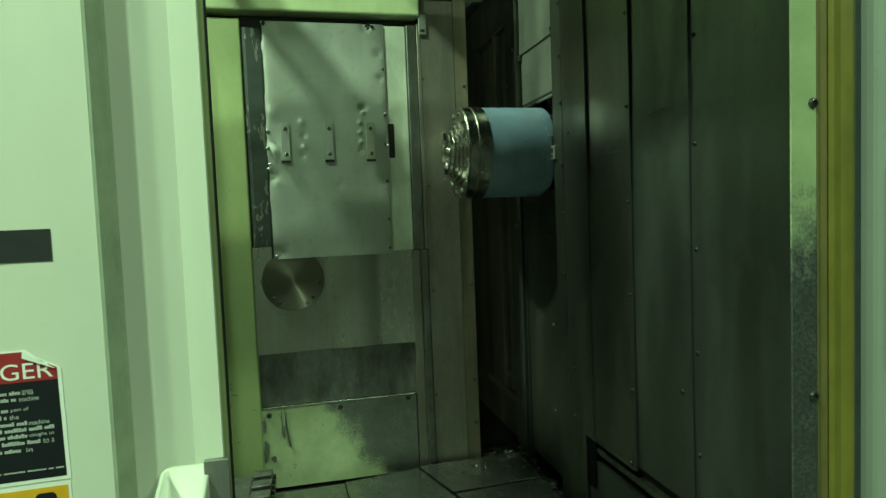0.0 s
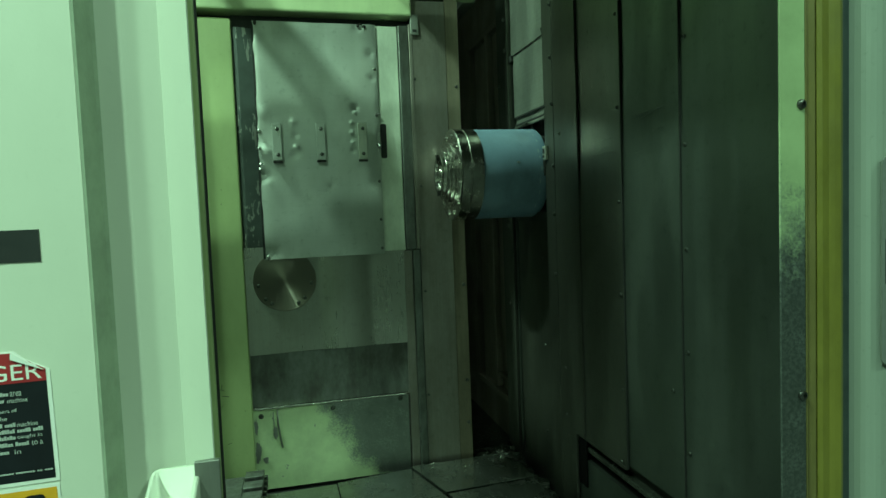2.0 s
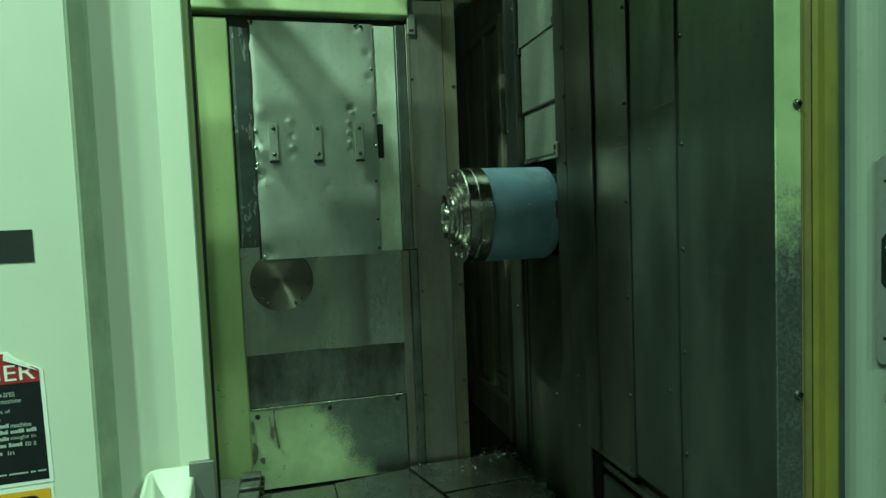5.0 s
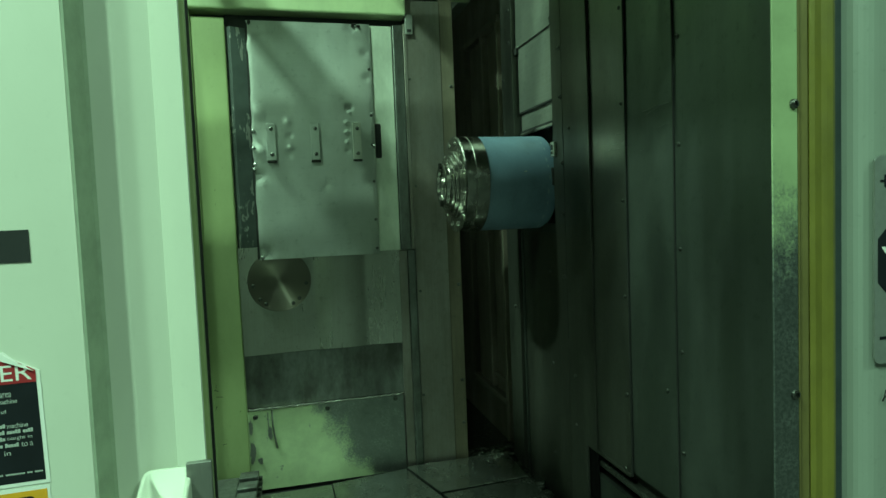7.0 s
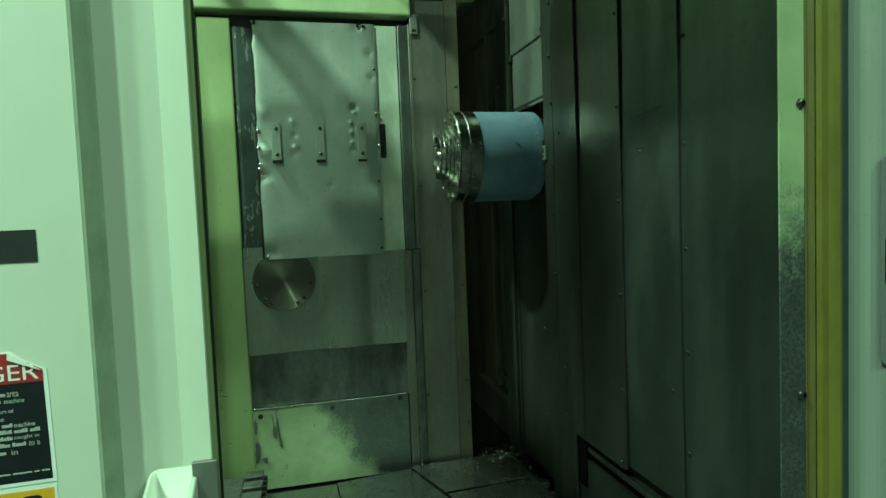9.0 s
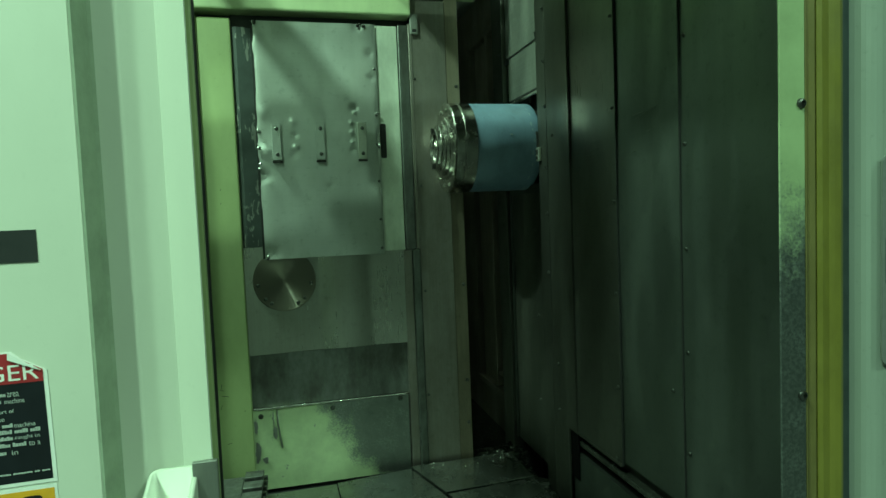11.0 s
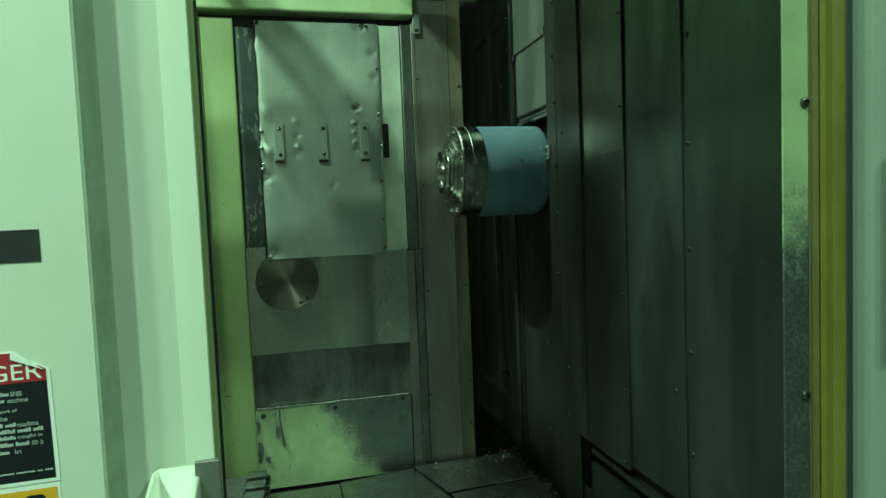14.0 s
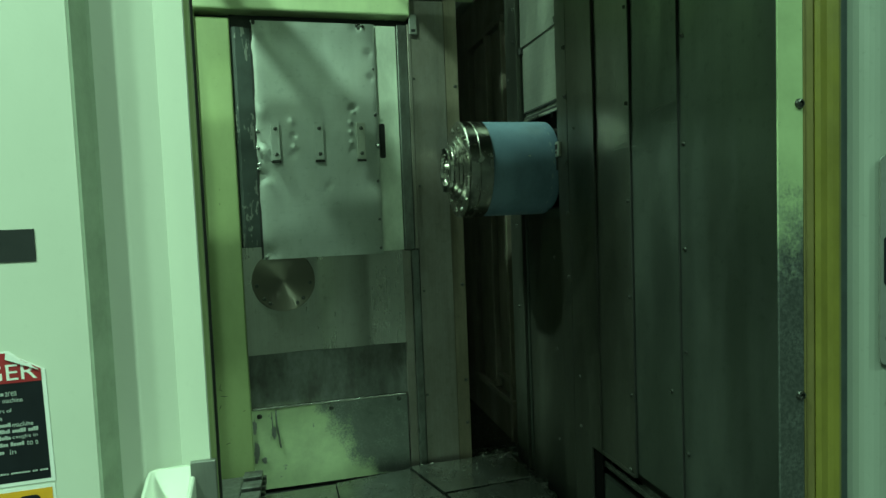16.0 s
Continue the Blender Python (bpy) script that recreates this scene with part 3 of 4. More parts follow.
def turned():
    """Face-turned steel: grooves in rings, so that the light draws a fan."""
    m = Mat("face_turned_steel")
    m.set("Base Color", (0.29, 0.27, 0.23))
    m.set("Metallic", 1.0)
    m.set("Roughness", m.ramp(m.noise(18, 4), 0.3, 0.7, 0.40, 0.46))
    m.set("Anisotropic", 1.0)
    m.set("Anisotropic Rotation", 0.25)
    g = m.node("ShaderNodeTangent")
    g.direction_type, g.axis = "RADIAL", "Y"
    m.put(g.outputs[0], m.b.inputs["Tangent"])
    return m.m


part("disc", disc_mesh(-0.024, YB - 0.007, 1.321, 0.0885, 0.005), turned(), disc)
for a in (-8, 188, 222, 238, 298, 315):
    q = radians(a)
    screw(disc, -0.024 + 0.075 * math.cos(q), YB - 0.0120, 1.321 + 0.075 * math.sin(q), "-y", "m")

# hatch plate with its clips and dents
hatch = thing("hatch_door", (0.095, YB - 0.03, 1.38), "dented stainless hatch plate with welded clips", "hatch")
DENTS = [(0.022, 1.772, 0.010, 0.004), (0.026, 1.735, 0.009, -0.0035), (0.026, 1.700, 0.008, 0.0045), (0.022, 1.680, 0.011, -0.003),
         (0.187, 1.770, 0.006, 0.003), (0.187, 1.742, 0.005, 0.0035), (0.188, 1.713, 0.005, 0.004), (0.188, 1.69, 0.007, -0.002),
         (0.198, 1.812, 0.010, -0.005), (0.198, 1.800, 0.005, 0.003), (0.121, 1.590, 0.010, -0.003), (-0.055, 1.69, 0.020, 0.006), (-0.058, 1.40, 0.022, -0.006),
         (-0.062, 1.62, 0.018, -0.006), (-0.06, 1.80, 0.02, 0.004), (0.255, 1.90, 0.012, -0.004), (0.252, 1.97, 0.014, -0.005), (0.25, 1.60, 0.02, -0.004), (0.215, 2.046, 0.014, -0.006), (-0.05, 2.03, 0.025, -0.004)]


def dented(u, z):
    d = 0.0035 * noise.noise((u * 4, z * 3, 0.9)) + 0.0012 * noise.noise((u * 15, z * 12, 2.9))
    for a, b, r, h in DENTS:
        q = ((u - a) ** 2 + (z - b) ** 2) / (r * r)
        if q < 8:
            d += 0.8 * h * math.exp(-q)
    edge = min(u + 0.077, 0.268 - u)
    return d - 0.006 * math.exp(-edge / 0.006) * (0.6 + 0.6 * noise.noise((z * 22, u, 5)))


plate = part("plate", sheet("y", YB - 0.026, -0.077, 0.268, 1.385, 2.052, 0.004, 110, 200, dented), PLATE, hatch)
# Solid black strip paints in the shade of the gap beside the hatch.
part("side_gap_shade", box(-0.0795, -0.0735, YB - 0.024, YB + 0.02, 1.387, 2.050, 0), BLACK, hatch, "black strip painted for the shaded gap behind the hatch rim")
part("bottom_return", box(-0.075, 0.266, YB - 0.022, YB - 0.004, 1.386, 1.390, 0), GRIMY, hatch)
for x in (-0.025, 0.096, 0.2155):
    clip = part("clip", box(x - 0.0125, x + 0.0125, YB - 0.036, YB - 0.029, 1.664, 1.768, 0.0012), CLIP if x > 0.2 else PLATE, hatch)
    screw(clip, x + 0.001, YB - 0.036, 1.752, "-y", "m")
    screw(clip, x + 0.001, YB - 0.036, 1.680, "-y", "m")
    part("clip_foot", box(x - 0.013, x + 0.013, YB - 0.037, YB - 0.029, 1.657, 1.663, 0.001), DARKSTEEL, clip)
for z in (1.924, 1.791, 1.706, 1.599, 1.487, 1.402):
    screw(plate, 0.2605, YB - 0.0255, z, "-y", "s")

# burnt tack welds along the rim of the hatch
tack_rng = random.Random(31)
for x, z in ((0.224, 2.050), (0.234, 2.044), (0.218, 2.047), (-0.068, 2.046), (-0.074, 1.700), (-0.072, 1.655), (-0.074, 1.64), (-0.072, 1.745), (0.264, 1.795), (0.265, 1.700), (-0.066, 1.392)):
    bm = bmesh.new()
    q = bmesh.ops.create_icosphere(bm, subdivisions=2, radius=0.0055, matrix=Matrix.LocRotScale((x, YB - 0.031, z), None, (1.0, 0.6, tack_rng.uniform(0.7, 1.5))))
    for v in q["verts"]:
        v.co += Vector(noise.noise_vector(v.co * 150)) * 0.0025
    for f in bm.faces:
        f.smooth = True
    part("tack_weld", bm, DARKSTEEL if z > 1.9 else ZINC, plate, "rough burnt tack weld")

# pale strip beside the hatch
strip = thing("hatch_strip", (0.31, YB, 1.39), "pale enamelled strip with a black keyhole slot", "panel strip")
part("strip_face", box(0.262, 0.3330, YB - 0.014, YB + 0.012, 1.392, 2.052, 0.002), STRIP, strip)
part("strip_edge", box(0.3345, 0.3660, YB - 0.020, YB + 0.012, 1.392, 2.055, 0.003), EDGE, strip, "grey bare steel edge")
part("keyhole", rounded(0.2715, 0.2890, 1.667, 1.768, YB - 0.0150, YB - 0.0138, 0.005), BLACK, strip)

# posts between the hatch and the column side
post = thing("corner_post", (0.42, YB, 0.6), "stained steel corner post of the chamber", "post")
part("edge_angle", box(0.3270, 0.3520, YB - 0.012, YB + 0.02, 0.712, 1.390, 0.001), POST, post)
part("edge_angle", box(0.3530, 0.3780, YB - 0.018, YB + 0.02, 0.712, 1.392, 0.004), EDGE, post)
part("edge_angle", box(0.3665, 0.3780, YB - 0.018, YB + 0.02, 1.393, 2.06, 0.002), POST, post)
part("post_face", sheet("y", YB - 0.014, 0.3785, 0.4790, 0.70, 2.13, 0.02, 8, 60, lambda u, z: 0.0012 * noise.noise((u * 6, z * 4, 8))), POST, post)
part("post_side", box(0.4800, 0.5220, YB - 0.010, YB + 0.05, 0.70, 2.14, 0.003), POST_TAN, post, "tan stained side post")
for x, z in ((0.376, 1.582), (0.376, 1.263), (0.370, 1.90), (0.373, 0.942)):
    screw(post, x + 0.012, YB - 0.014, z, "-y", "s")
for z in (1.88, 1.582, 1.275, 0.975, 0.84):
    screw(post, 0.511, YB - 0.010, z, "-y", "m")
tab = thing("hook_tab", (0.385, YB, 2.03), "small bent steel tab with a hole", "bracket")
part("tab_plate", box(0.371, 0.395, YB - 0.030, YB - 0.025, 2.026, 2.085, 0.003), ZINC, tab)
part("tab_hole", box(0.377, 0.390, YB - 0.0315, YB - 0.0295, 2.033, 2.041, 0.0008), BLACK, tab)

# ---- ceiling of the chamber ----
lid = thing("chamber_ceiling", (0.3, 1.8, 2.4), "dark sheet roof of the chamber, unseen pieces added for shade", "ceiling", kind="structure")
part("added_roof_sheet", box(-0.6, 0.82, 1.86, 2.74, 2.45, 2.46, 0), WALL, lid)
# Unseen sheets placed only to keep lamp light off the right wall.
part("added_roof_sheet", box(-0.02, 0.82, 0.872, 1.358, 2.46, 2.47, 0), WALL, lid)
part("added_roof_sheet", box(-0.58, 0.82, 1.36, 1.50, 2.505, 2.515, 0), WALL, lid)
# Unseen rail, placed to cast the diagonal band on the hatch.
part("roof_rail", box(-0.420, -0.350, 0.875, 1.86, 2.45, 2.50, 0.004), WALL, lid)
part("eave_bar", box(0.560, 0.600, 1.86, 2.72, 2.155, 2.19, 0.004), ZINC, lid)

# ---- chamber floor ----
pan = thing("chamber_floor", (0.3, 1.4, 0.45), "dark oily sump pan under the plates", "floor", kind="structure")
part("pan", box(-0.6, 0.82, 0.80, 2.74, 0.43, 0.45, 0), DARKSTEEL, pan)


def slab(points, z, t=0.008):
    bm = prism(points, z - t, z)
    bmesh.ops.bevel(bm, geom=bm.edges[:], offset=0.0006, segments=1, affect="EDGES", clamp_overlap=True)
    return bm


for pts, z in (([(-0.14, 1.10), (0.105, 1.10), (0.091, 1.768), (-0.14, 1.762)], 0.728), ([(0.110, 1.10), (0.50, 1.10), (0.372, 1.595), (0.313, 1.800), (0.094, 1.770)], 0.730),
               ([(0.377, 1.607), (0.640, 1.625), (0.640, 1.815), (0.318, 1.806)], 0.733), ([(0.50, 1.13), (0.632, 1.13), (0.640, 1.616), (0.380, 1.598)], 0.732)):
    fp = thing("floor_plate", (*pts[0], z - 0.008), "wet dark steel plate on the chamber floor", "floor plate", "chamber floor plates")
    part("plate", slab(pts, z), FLOORM, fp)
    part("support", prism([(0.8 * x + 0.2 * sum(p[0] for p in pts) / len(pts), 0.8 * y + 0.2 * sum(p[1] for p in pts) / len(pts)) for x, y in pts], 0.45, z - 0.008), BLACK, fp)
gutter = thing("floor_gutter", (0.67, 1.5, 0.45), "oily gutter strip along the chamber wall", "gutter")
part("strip", prism([(0.645, 1.0), (0.678, 1.0), (0.678, 1.86), (0.645, 1.86)], 0.45, 0.705), SLUDGE, gutter)
part("corner_fill", prism([(0.52, 1.83), (0.75, 1.83), (0.75, 1.93), (0.52, 1.93)], 0.45, 0.71), FLOORM, gutter)
part("recess_fill", prism([(0.52, 1.932), (0.75, 1.932), (0.75, 2.7), (0.52, 2.7)], 0.45, 0.66), SLUDGE, gutter)

# guide chain on the left of the floor
chain = thing("guide_chain", (-0.13, 1.72, 0.72), "dark segmented steel guide chain", "guide chain")
part("rail", box(-0.150, -0.122, 1.30, 1.795, 0.45, 0.775, 0.002), DARKSTEEL, chain)
for i in range(9):
    y = 1.775 - i * 0.034
    part("link", box(-0.158, -0.108, y - 0.012, y + 0.012, 0.775, 0.792 + 0.006 * (i % 2), 0.002), GRIMY, chain)
    part("tooth", box(-0.110, -0.099, y - 0.007, y + 0.007, 0.755, 0.778, 0.002), SCREW, chain)
part("end_block", box(-0.235, -0.162, 1.55, 1.80, 0.45, 0.775, 0.004), GRIMY, chain)
part("red_cap", box(-0.20, -0.175, 1.60, 1.63, 0.775, 0.788, 0.003), RAG, chain, "small red cap")

# bright chips and sludge on the floor
rng = random.Random(5)


def chips(n, spots):
    bm = bmesh.new()
    for _ in range(n):
        cx, cy, cz, sx, sy = rng.choice(spots)
        x, y = rng.gauss(cx, sx), rng.gauss(cy, sy)
        l, w, a = rng.uniform(0.002, 0.009), rng.uniform(0.0008, 0.002), rng.uniform(0, 6.28)
        curl = rng.uniform(0.001, 0.005)
        vs = []
        for k in range(4):
            s = (k / 3 - 0.5) * l
            h = cz + 0.001 + curl * (1 - (2 * k / 3 - 1) ** 2)
            for o in (-w, w):
                vs.append(bm.verts.new((x + s * math.cos(a) - o * math.sin(a), y + s * math.sin(a) + o * math.cos(a), h)))
        for k in range(3):
            bm.faces.new((vs[2 * k], vs[2 * k + 1], vs[2 * k + 3], vs[2 * k + 2]))
    return bm


swarf = thing("metal_chips", (0.62, 1.8, 0.74), "bright curled metal chips scattered on the oily floor", "metal chips", kind="stuff")
part("chip_scatter", chips(170, [(0.60, 1.79, 0.737, 0.03, 0.02), (0.62, 1.86, 0.712, 0.03, 0.02), (0.662, 1.72, 0.706, 0.008, 0.09), (0.50, 1.76, 0.737, 0.10, 0.03), (0.63, 1.89, 0.711, 0.04, 0.015)]), CHIP, swarf)


def lumps(spots):
    bm = bmesh.new()
    for cx, cy, cz, r in spots:
        q = bmesh.ops.create_icosphere(bm, subdivisions=2, radius=r, matrix=Matrix.LocRotScale((cx, cy, cz), None, (1.2, 1, 0.45)))
        for v in q["verts"]:
            v.co += Vector(noise.noise_vector(v.co * 60)) * r * 0.5
            for f in v.link_faces:
                f.smooth = True
    return bm


sludge = thing("chip_sludge", (0.66, 1.7, 0.705), "dark oily heap of chips along the wall", "metal chips", kind="stuff")
part("heap", lumps([(0.66 + rng.uniform(-0.014, 0.012), 1.48 + i * 0.02, 0.706, rng.uniform(0.010, 0.022)) for i in range(20)] + [(rng.uniform(0.55, 0.72), rng.uniform(1.84, 1.92), 0.712, rng.uniform(0.012, 0.03)) for i in range(14)]), SLUDGE, sludge)

# ---- front of the machine: right jamb, seal and control panel ----
jamb = thing("door_jamb", (0.71, 0.75, 0.0), "enamelled door jamb, upper sheen painted in, grey lower down", "door frame", kind="structure")
part("jamb_face", box(0.689, 0.7325, 0.750, 0.7535, 0.0, 2.6, 0.001), JAMB, jamb)
part("jamb_bead", box(0.7340, 0.7378, 0.7515, 0.768, 0.0, 2.6, 0.001), SEAL_DARK, jamb)
part("bead_groove", box(0.7322, 0.7342, 0.755, 0.768, 0.0, 2.6, 0), BLACK, jamb)
part("bead_groove", box(0.7376, 0.7398, 0.757, 0.768, 0.0, 2.6, 0), BLACK, jamb)
part("seal_base", box(0.7395, 0.7585, 0.756, 0.775, 0.0, 2.6, 0.003), SEAL_DARK, jamb, "brown stained door seal")
part("seal_groove", box(0.7585, 0.7615, 0.765, 0.775, 0.0, 2.6, 0), BLACK, jamb)
part("yellow_seal", prism([(0.7615, 0.775), (0.7615, 0.758), (0.7680, 0.7545), (0.7810, 0.7560), (0.7880, 0.7525), (0.7960, 0.7500), (0.8030, 0.7530), (0.8090, 0.7600), (0.8090, 0.775)], 0.0, 2.6), SEAL, jamb, "ribbed yellow rubber door seal")
part("dark_gap", box(0.8090, 0.8240, 0.762, 0.775, 0.0, 2.6, 0), GAPSTEEL, jamb)
for z in (1.636, 1.207, 2.06, 0.78):
    screw(jamb, 0.7255, 0.750, z, "-y", "l")
panel = thing("control_panel", (0.95, 0.72, 0.0), "pale enamelled control cabinet with a jog key plate", "control panel")
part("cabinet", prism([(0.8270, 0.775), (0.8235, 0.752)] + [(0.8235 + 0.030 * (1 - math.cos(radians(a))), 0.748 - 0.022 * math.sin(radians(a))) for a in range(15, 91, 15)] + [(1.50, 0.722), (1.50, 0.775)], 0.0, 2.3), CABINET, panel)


KX0, KX1, KZ0, KZ1, KY = 0.838, 1.02, 1.248, 1.557, 0.722
keyp = part("key_plate", rounded(KX0, KX1, KZ0, KZ1, KY - 0.003, KY, 0.012), SILVER, panel, "silver jog key plate")
part("octagon", rounded(KX0 + 0.006, KX0 + 0.16, 1.325, 1.480, KY - 0.0042, KY - 0.003, 0.045, 1), INK, keyp, "black octagonal key field")
part("plus_mark", join(box(KX0 + 0.010, KX0 + 0.028, KY - 0.004, KY - 0.003, 1.5185, 1.5215, 0), box(KX0 + 0.0175, KX0 + 0.0205, KY - 0.00405, KY - 0.003, 1.511, 1.529, 0)), INK, keyp)
part("minus_mark", box(KX0 + 0.010, KX0 + 0.030, KY - 0.004, KY - 0.003, 1.285, 1.289, 0), INK, keyp)

# ---- sliding door at the left, open ----
door = thing("sliding_door", (-0.4, 0.77, 0.0), "pale cream enamelled sliding door, pushed open", "door")
part("door_leaf", prism([(-1.30, 0.750), (-0.2200, 0.750), (-0.2170, 0.752), (-0.2115, 0.785), (-0.2080, 0.787), (-0.1800, 0.790), (-0.1420, 0.800), (-0.1395, 0.798), (-0.1055, 0.7715), (-0.1042, 0.7730), (-0.1350, 0.830), (-1.30, 0.830)], 0.05, 2.55), CREAM, door)
# Darker strip laid over the step face stands for its shade.
part("step_shade", prism([(-0.2185, 0.7485), (-0.2160, 0.7490), (-0.2095, 0.7835), (-0.2060, 0.7875), (-0.2060, 0.7892), (-0.2100, 0.7895)], 0.05, 2.55), STEP_SHADE, door, "darker green strip painted for the shaded door step")
part("edge_strip", box(-0.125, -0.1015, 0.796, 0.806, 0.05, 2.55, 0.002), YELLOWED, door, "yellowed inner edge strip")
part("edge_seal", box(-0.1290, -0.1010, 0.820, 0.832, 0.05, 2.55, 0.003), BLACK, door, "dark rubber edge seal")
part("zinc_plate", box(-0.1270, -0.0985, 0.764, 0.772, 1.02, 1.216, 0.001), ZINC, door, "bare zinc strike plate")
def cup(x0, x1, y0, y1, z0, z1, wall, r):
    """An open cup: rounded front wall that rises to the rear, four walls and a bottom."""
    bm = bmesh.new()
    ring = []
    for cx, cy, a0 in ((x1 - r, y1 - r, 0), (x0 + r, y1 - r, 90), (x0 + r, y0 + r, 180), (x1 - r, y0 + r, 270)):
        for k in range(6):
            a = radians(a0 + 18 * k)
            ring.append((cx, cy, math.cos(a), math.sin(a)))
    loops = []
    for d, flat, drop in ((r, True, 0.0), (r, False, 0.003), (r - 0.0015, False, 0.0), (r - wall, False, 0.0), (r - wall, False, None)):
        loop = []
        for cx, cy, c, q in ring:
            x, y = cx + d * c, cy + d * q
            top = z1 - 0.030 * (1 - (y - y0) / (y1 - y0))
            z = z0 if flat else (z0 + wall if drop is None else top - drop)
            loop.append(bm.verts.new((x, y, z)))
        loops.append(loop)
    n = len(ring)
    for a, b in zip(loops, loops[1:]):
        for k in range(n):
            bm.faces.new((a[k], a[(k + 1) % n], b[(k + 1) % n], b[k])).smooth = True
    bm.faces.new(loops[0][::-1])
    bm.faces.new(loops[-1])
    bmesh.ops.recalc_face_normals(bm, faces=bm.faces[:])
    return bm


handle = part("handle_cup", cup(-0.178, -0.122, 0.700, 0.786, 1.02, 1.207, 0.006, 0.012), CREAM, door, "cream moulded handle cup")
tape = thing("black_tape", (-0.29, 0.748, 1.48), "strip of matt black tape on the door", "tape")
part("tape_strip", sheet("y", 0.7495, -0.36, -0.2655, 1.464, 1.4985, 0.0006, 20, 8, lambda u, z: 0.0006 + 0.0003 * noise.noise((u * 40, z * 40, 0))), TAPE, tape)

# warning label on the door
lab = thing("warning_label", (-0.268, 0.749, 1.28), "red and black danger label with a peeled corner", "label")
LY = 0.7494
LX0, LX1 = -0.392, -0.2680
body = part("black_field", sheet("y", LY, LX0, LX1, 1.2250, 1.3340, 0.0004, 6, 6, lambda u, z: 0.0003), INK, lab)


part("border", outline([(LX0 - 0.004, 1.2210), (LX1 + 0.004, 1.2210), (LX1 + 0.004, 1.3460), (-0.288, 1.3605), (-0.297, 1.3690), (LX0 - 0.004, 1.3690)], LY - 0.0001, LY + 0.0004), WHITE, lab)
part("red_field", outline([(LX0, 1.3340), (LX1, 1.3340), (LX1, 1.3470), (-0.288, 1.3590), (-0.298, 1.3670), (LX0, 1.3670)], LY - 0.0006, LY - 0.0002), RED, lab)


def text_mesh(words, size):
    c = bpy.data.curves.new("lettering", "FONT")
    c.body, c.size, c.extrude, c.align_x, c.align_y = words, size, 0.00012, "LEFT", "BOTTOM"
    ob = new("lettering", c)
    bpy.context.view_layer.update()
    me = bpy.data.meshes.new_from_object(ob.evaluated_get(bpy.context.evaluated_depsgraph_get()))
    bpy.data.objects.remove(ob)
    return me


def lettering(words, x, z, width, height, y, material, parent, bold=0.0):
    """Words facing -y with their lower left corner at x, z."""
    me = text_mesh(words, 1.0)
    bm = bmesh.new()
    bm.from_mesh(me)
    xs, ys = [v.co.x for v in bm.verts], [v.co.y for v in bm.verts]
    sx, sy = width / (max(xs) - min(xs)), height / (max(ys) - min(ys))
    x0, y0 = min(xs), min(ys)
    for v in bm.verts:
        v.co = Vector((x + (v.co.x - x0) * sx, y - v.co.z, z + (v.co.y - y0) * sy))
    return part("lettering", bm, material, parent)


lettering("DANGER", -0.3840, 1.3370, 0.1120, 0.0175, LY - 0.0008, WHITE, lab)
part("peeled_corner", outline([(-0.2990, 1.3690), (-0.2880, 1.3600), (-0.2690, 1.3465), (-0.2840, 1.3530), (-0.3000, 1.3605)], LY - 0.0030, LY - 0.0022), WHITE, lab, "curled white paper corner")
WORDS = {0: ("area", 0.0110), 1: ("machine", 0.0190), 2: ("part of", 0.0170), 3: ("the", 0.0090), 4: ("machine", 0.0200), 6: ("caught in", 0.0240), 7: ("to a", 0.0110), 8: ("in", 0.0060)}
for row, (z, end) in enumerate(((1.3245, -0.293), (1.3175, -0.288), (1.3060, -0.299), (1.2985, -0.309), (1.2905, -0.280), (1.2835, -0.276), (1.2765, -0.277), (1.2690, -0.277), (1.2610, -0.299), (1.2380, -0.270))):
    marks, x, left = [], LX0 + 0.006, rng.randint(3, 8)
    word, wide = WORDS.get(row, ("", 0.0))
    if word:
        end -= wide + 0.003
        lettering(word, end + 0.003, z - 0.0044, wide, 0.0050, LY - 0.0008, PRINT, body)
    while x < end:
        tall = rng.choice((0.0030, 0.0030, 0.0042)) if row < 9 else 0.0016
        wide = rng.uniform(0.0017, 0.0025)
        marks.append(box(x, x + wide, LY - 0.0010, LY - 0.0004, z - 0.0036, z - 0.0036 + tall, 0))
        left -= 1
        x += wide + (0.0005 if left else 0.0026)
        left = left or rng.randint(2, 8)
    part("print_line", join(*marks), PRINT, body)
lab.rotation_euler = (0, radians(-1.0), 0)
amber = thing("amber_label", (-0.268, 0.749, 1.22), "amber warning label below the danger label", "label")
part("amber_field", sheet("y", LY, LX0, LX1 + 0.001, 1.09, 1.2145, 0.0004, 4, 4, lambda u, z: 0.0003), AMBER, amber)
part("border", sheet("y", LY, LX0 - 0.004, LX1 + 0.004, 1.086, 1.2185, 0.0002, 2, 2, lambda u, z: 0.0), WHITE, amber)
part("symbol", rounded(-0.300, -0.279, 1.196, 1.2085, LY - 0.001, LY - 0.0005, 0.005, 3), INK, amber)
amber.rotation_euler = (0, radians(-1.0), 0)

lettering("Y", KX0 + 0.011, 1.381, 0.036, 0.042, KY - 0.0046, WHITE, keyp)
part("scuff", tube([(0.8560, KY - 0.0006, 1.190), (0.8600, KY - 0.0012, 1.197), (0.8625, KY - 0.0006, 1.206)], 0.0012, 5), DARKSTEEL, panel)

# ---- outer shell that closes the machine ----
shell = thing("machine_shell", (0, 1.8, 0), "cream outer panels of the machine, the unseen left one darkened", "machine housing", kind="structure")
# Unseen left panel, kept low and dark to set the chamber's light.
part("shell_left", box(-0.62, -0.60, 0.84, 2.76, 0.0, 1.92, 0), GRIMY, shell)
part("shell_right", box(0.82, 0.84, 0.78, 2.76, 0.0, 2.6, 0), CREAM, shell)
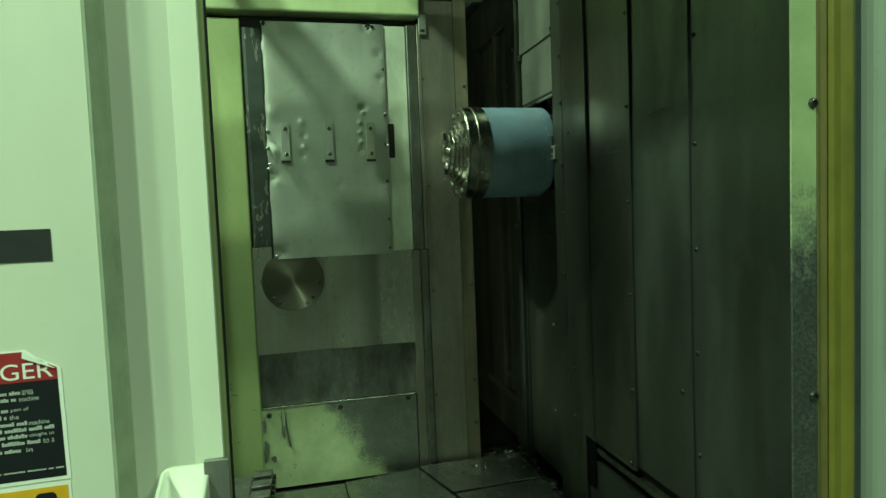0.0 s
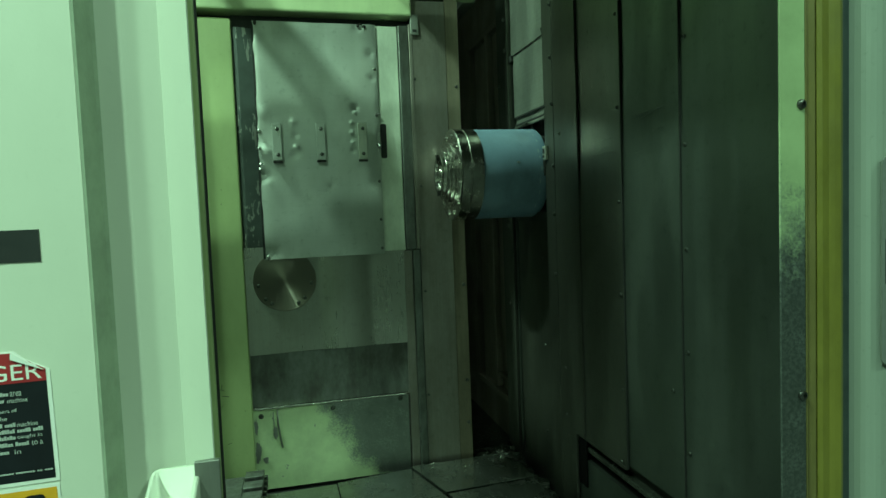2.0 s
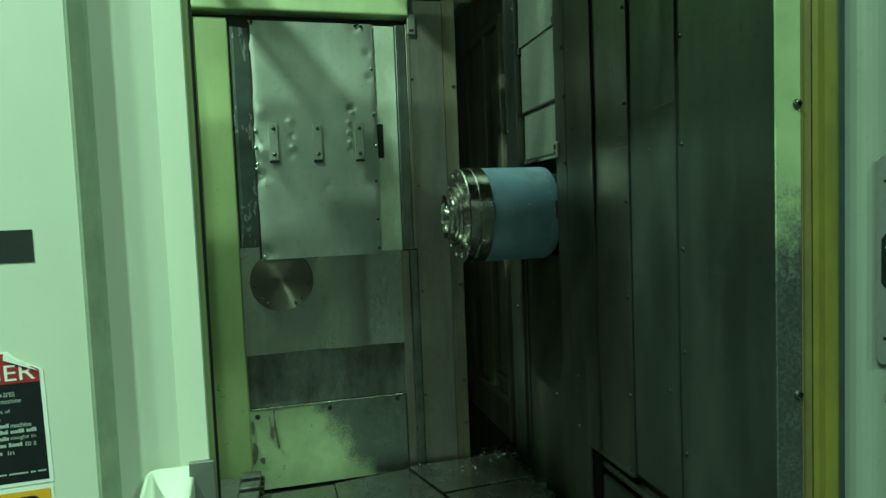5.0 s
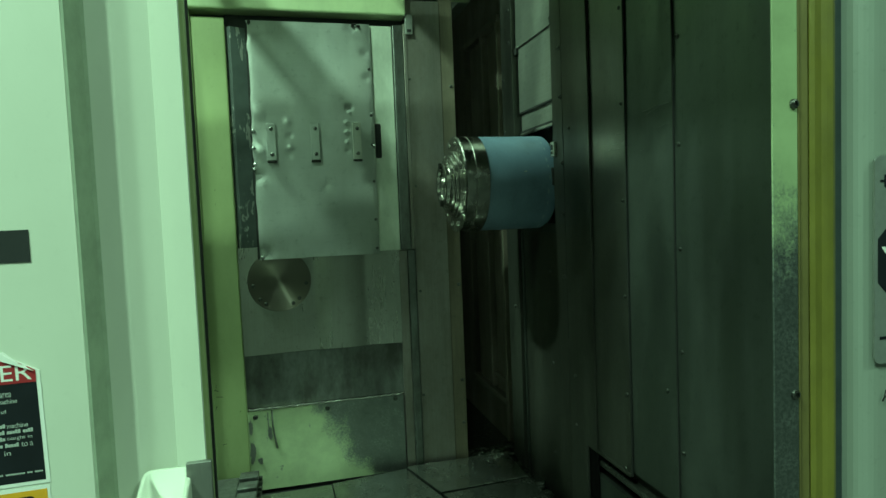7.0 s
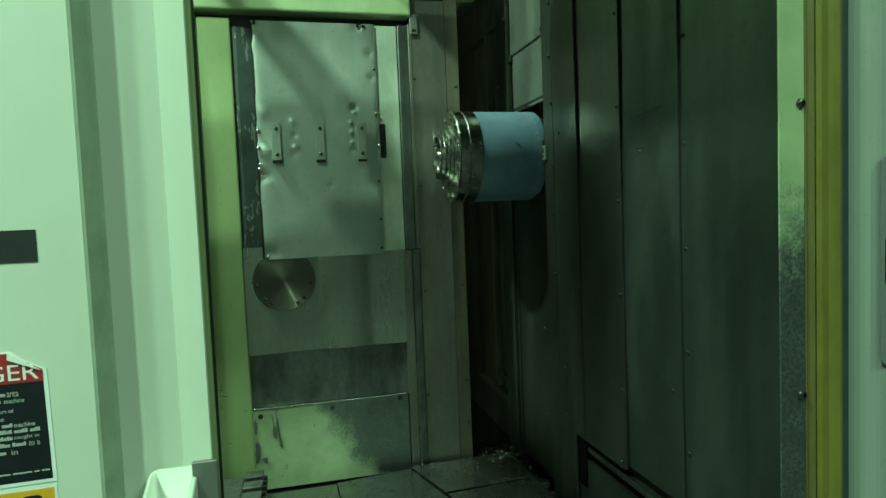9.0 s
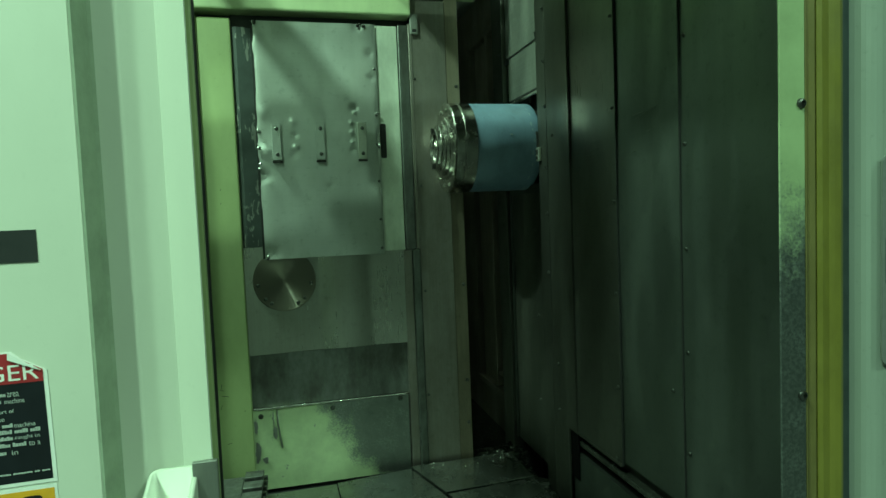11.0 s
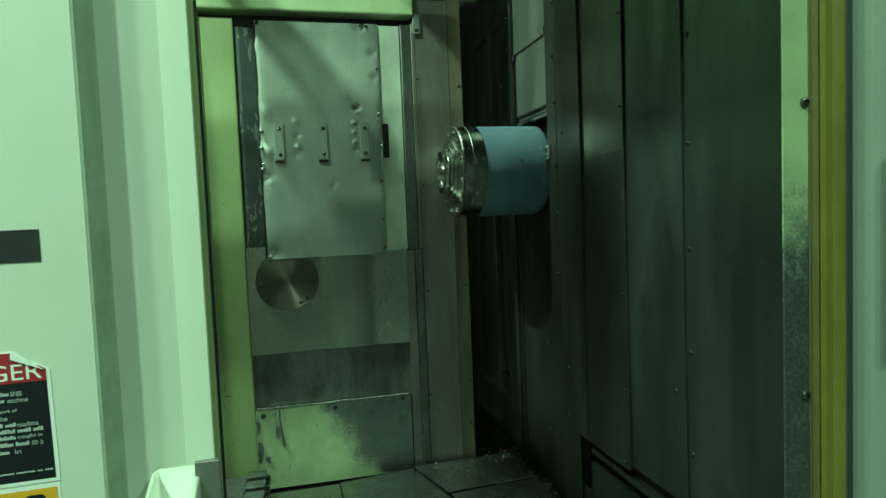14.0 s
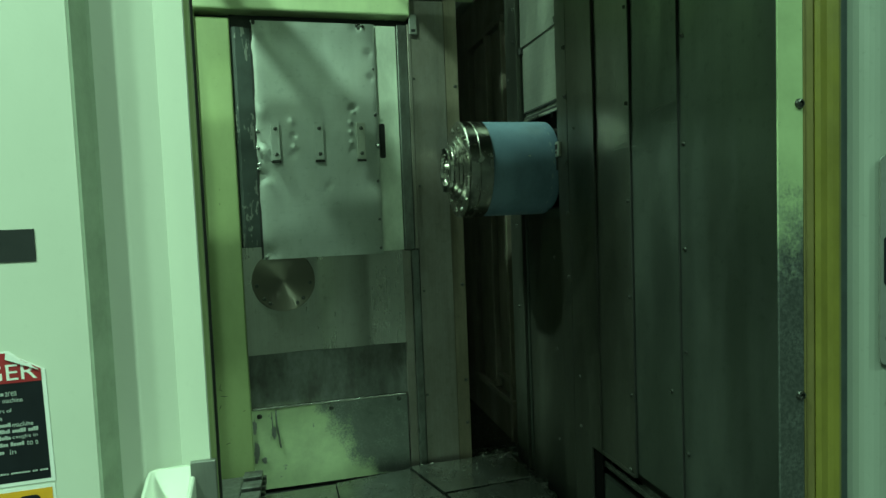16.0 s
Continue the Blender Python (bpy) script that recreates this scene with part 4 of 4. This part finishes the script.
part("shell_back", box(-0.62, 0.84, 2.76, 2.78, 0.0, 2.6, 0), CREAM, shell)
part("lintel", box(-0.60, 0.82, 0.835, 0.870, 1.93, 2.55, 0), CREAM, shell)
part("sill", box(-0.60, 0.69, 0.80, 0.84, 0.0, 0.60, 0), CREAM, shell)

# ---- unseen ceiling lights, placed for shadows and fill ----
for x, y, sx, sy, watts in LAMPS:
    cl = thing("placed_ceiling_light", (x, y, 3.9), "unseen ceiling light placed for shadows and fill", "ceiling light", "shop ceiling lights")
    part("light_housing", box(x - sx / 2 - 0.03, x + sx / 2 + 0.03, y - sy / 2 - 0.05, y + sy / 2 + 0.05, 3.90, 4.2, 0.01), WHITE, cl)


# ---- what moves ----
def motions():
    travel = [(0.0, 0.0225, 0.1200), (0.5, 0.0235, 0.1090), (1.0, 0.0243, 0.0965), (1.5, 0.0248, 0.0800), (2.0, 0.0250, 0.0605), (2.5, 0.0250, 0.0405),
              (3.0, 0.0200, 0.0193), (3.5, 0.0, 0.0), (4.0, -0.0230, -0.0190), (4.5, -0.0455, -0.0385), (5.0, -0.0660, -0.0560), (5.3, -0.0700, -0.0515), (5.6, -0.0705, -0.0370), (6.0, -0.0705, -0.0150),
              (6.5, -0.0700, 0.0088), (7.0, -0.0625, 0.0285), (7.5, -0.0405, 0.0490), (8.0, -0.0195, 0.0690), (8.5, 0.0020, 0.0885), (9.0, 0.0260, 0.1090),
              (9.5, 0.0480, 0.1290), (10.0, 0.0670, 0.1480), (10.4, 0.0690, 0.1570), (10.8, 0.0690, 0.1470), (11.2, 0.0690, 0.1310),
              (11.5, 0.0690, 0.1180), (12.0, 0.0695, 0.0970), (12.5, 0.0700, 0.0765), (13.0, 0.0635, 0.0665), (13.5, 0.0440, 0.0668), (14.0, 0.0230, 0.0668),
              (14.5, 0.0030, 0.0665), (15.0, -0.0215, 0.0665), (15.5, -0.0435, 0.0665), (16.0, -0.0650, 0.0675)]

    def carry(ob, rule):
        x, y, z = BASE[ob.name]
        rows = []
        for t, dy, dz in travel:
            a, b = rule(dy, dz)
            rows.append((t, pose(x, y + a, z + b)))
        walk(ob, rows)

    carry(col, lambda a, b: (a, 0))
    carry(mid, lambda a, b: (0.46 * a, 0))
    carry(head, lambda a, b: (a, b))
    carry(lower, lambda a, b: (a, b))
    carry(skirt, lambda a, b: (a, b))
    carry(upper, lambda a, b: (a, max(0.0, b - 0.084)))


motions()
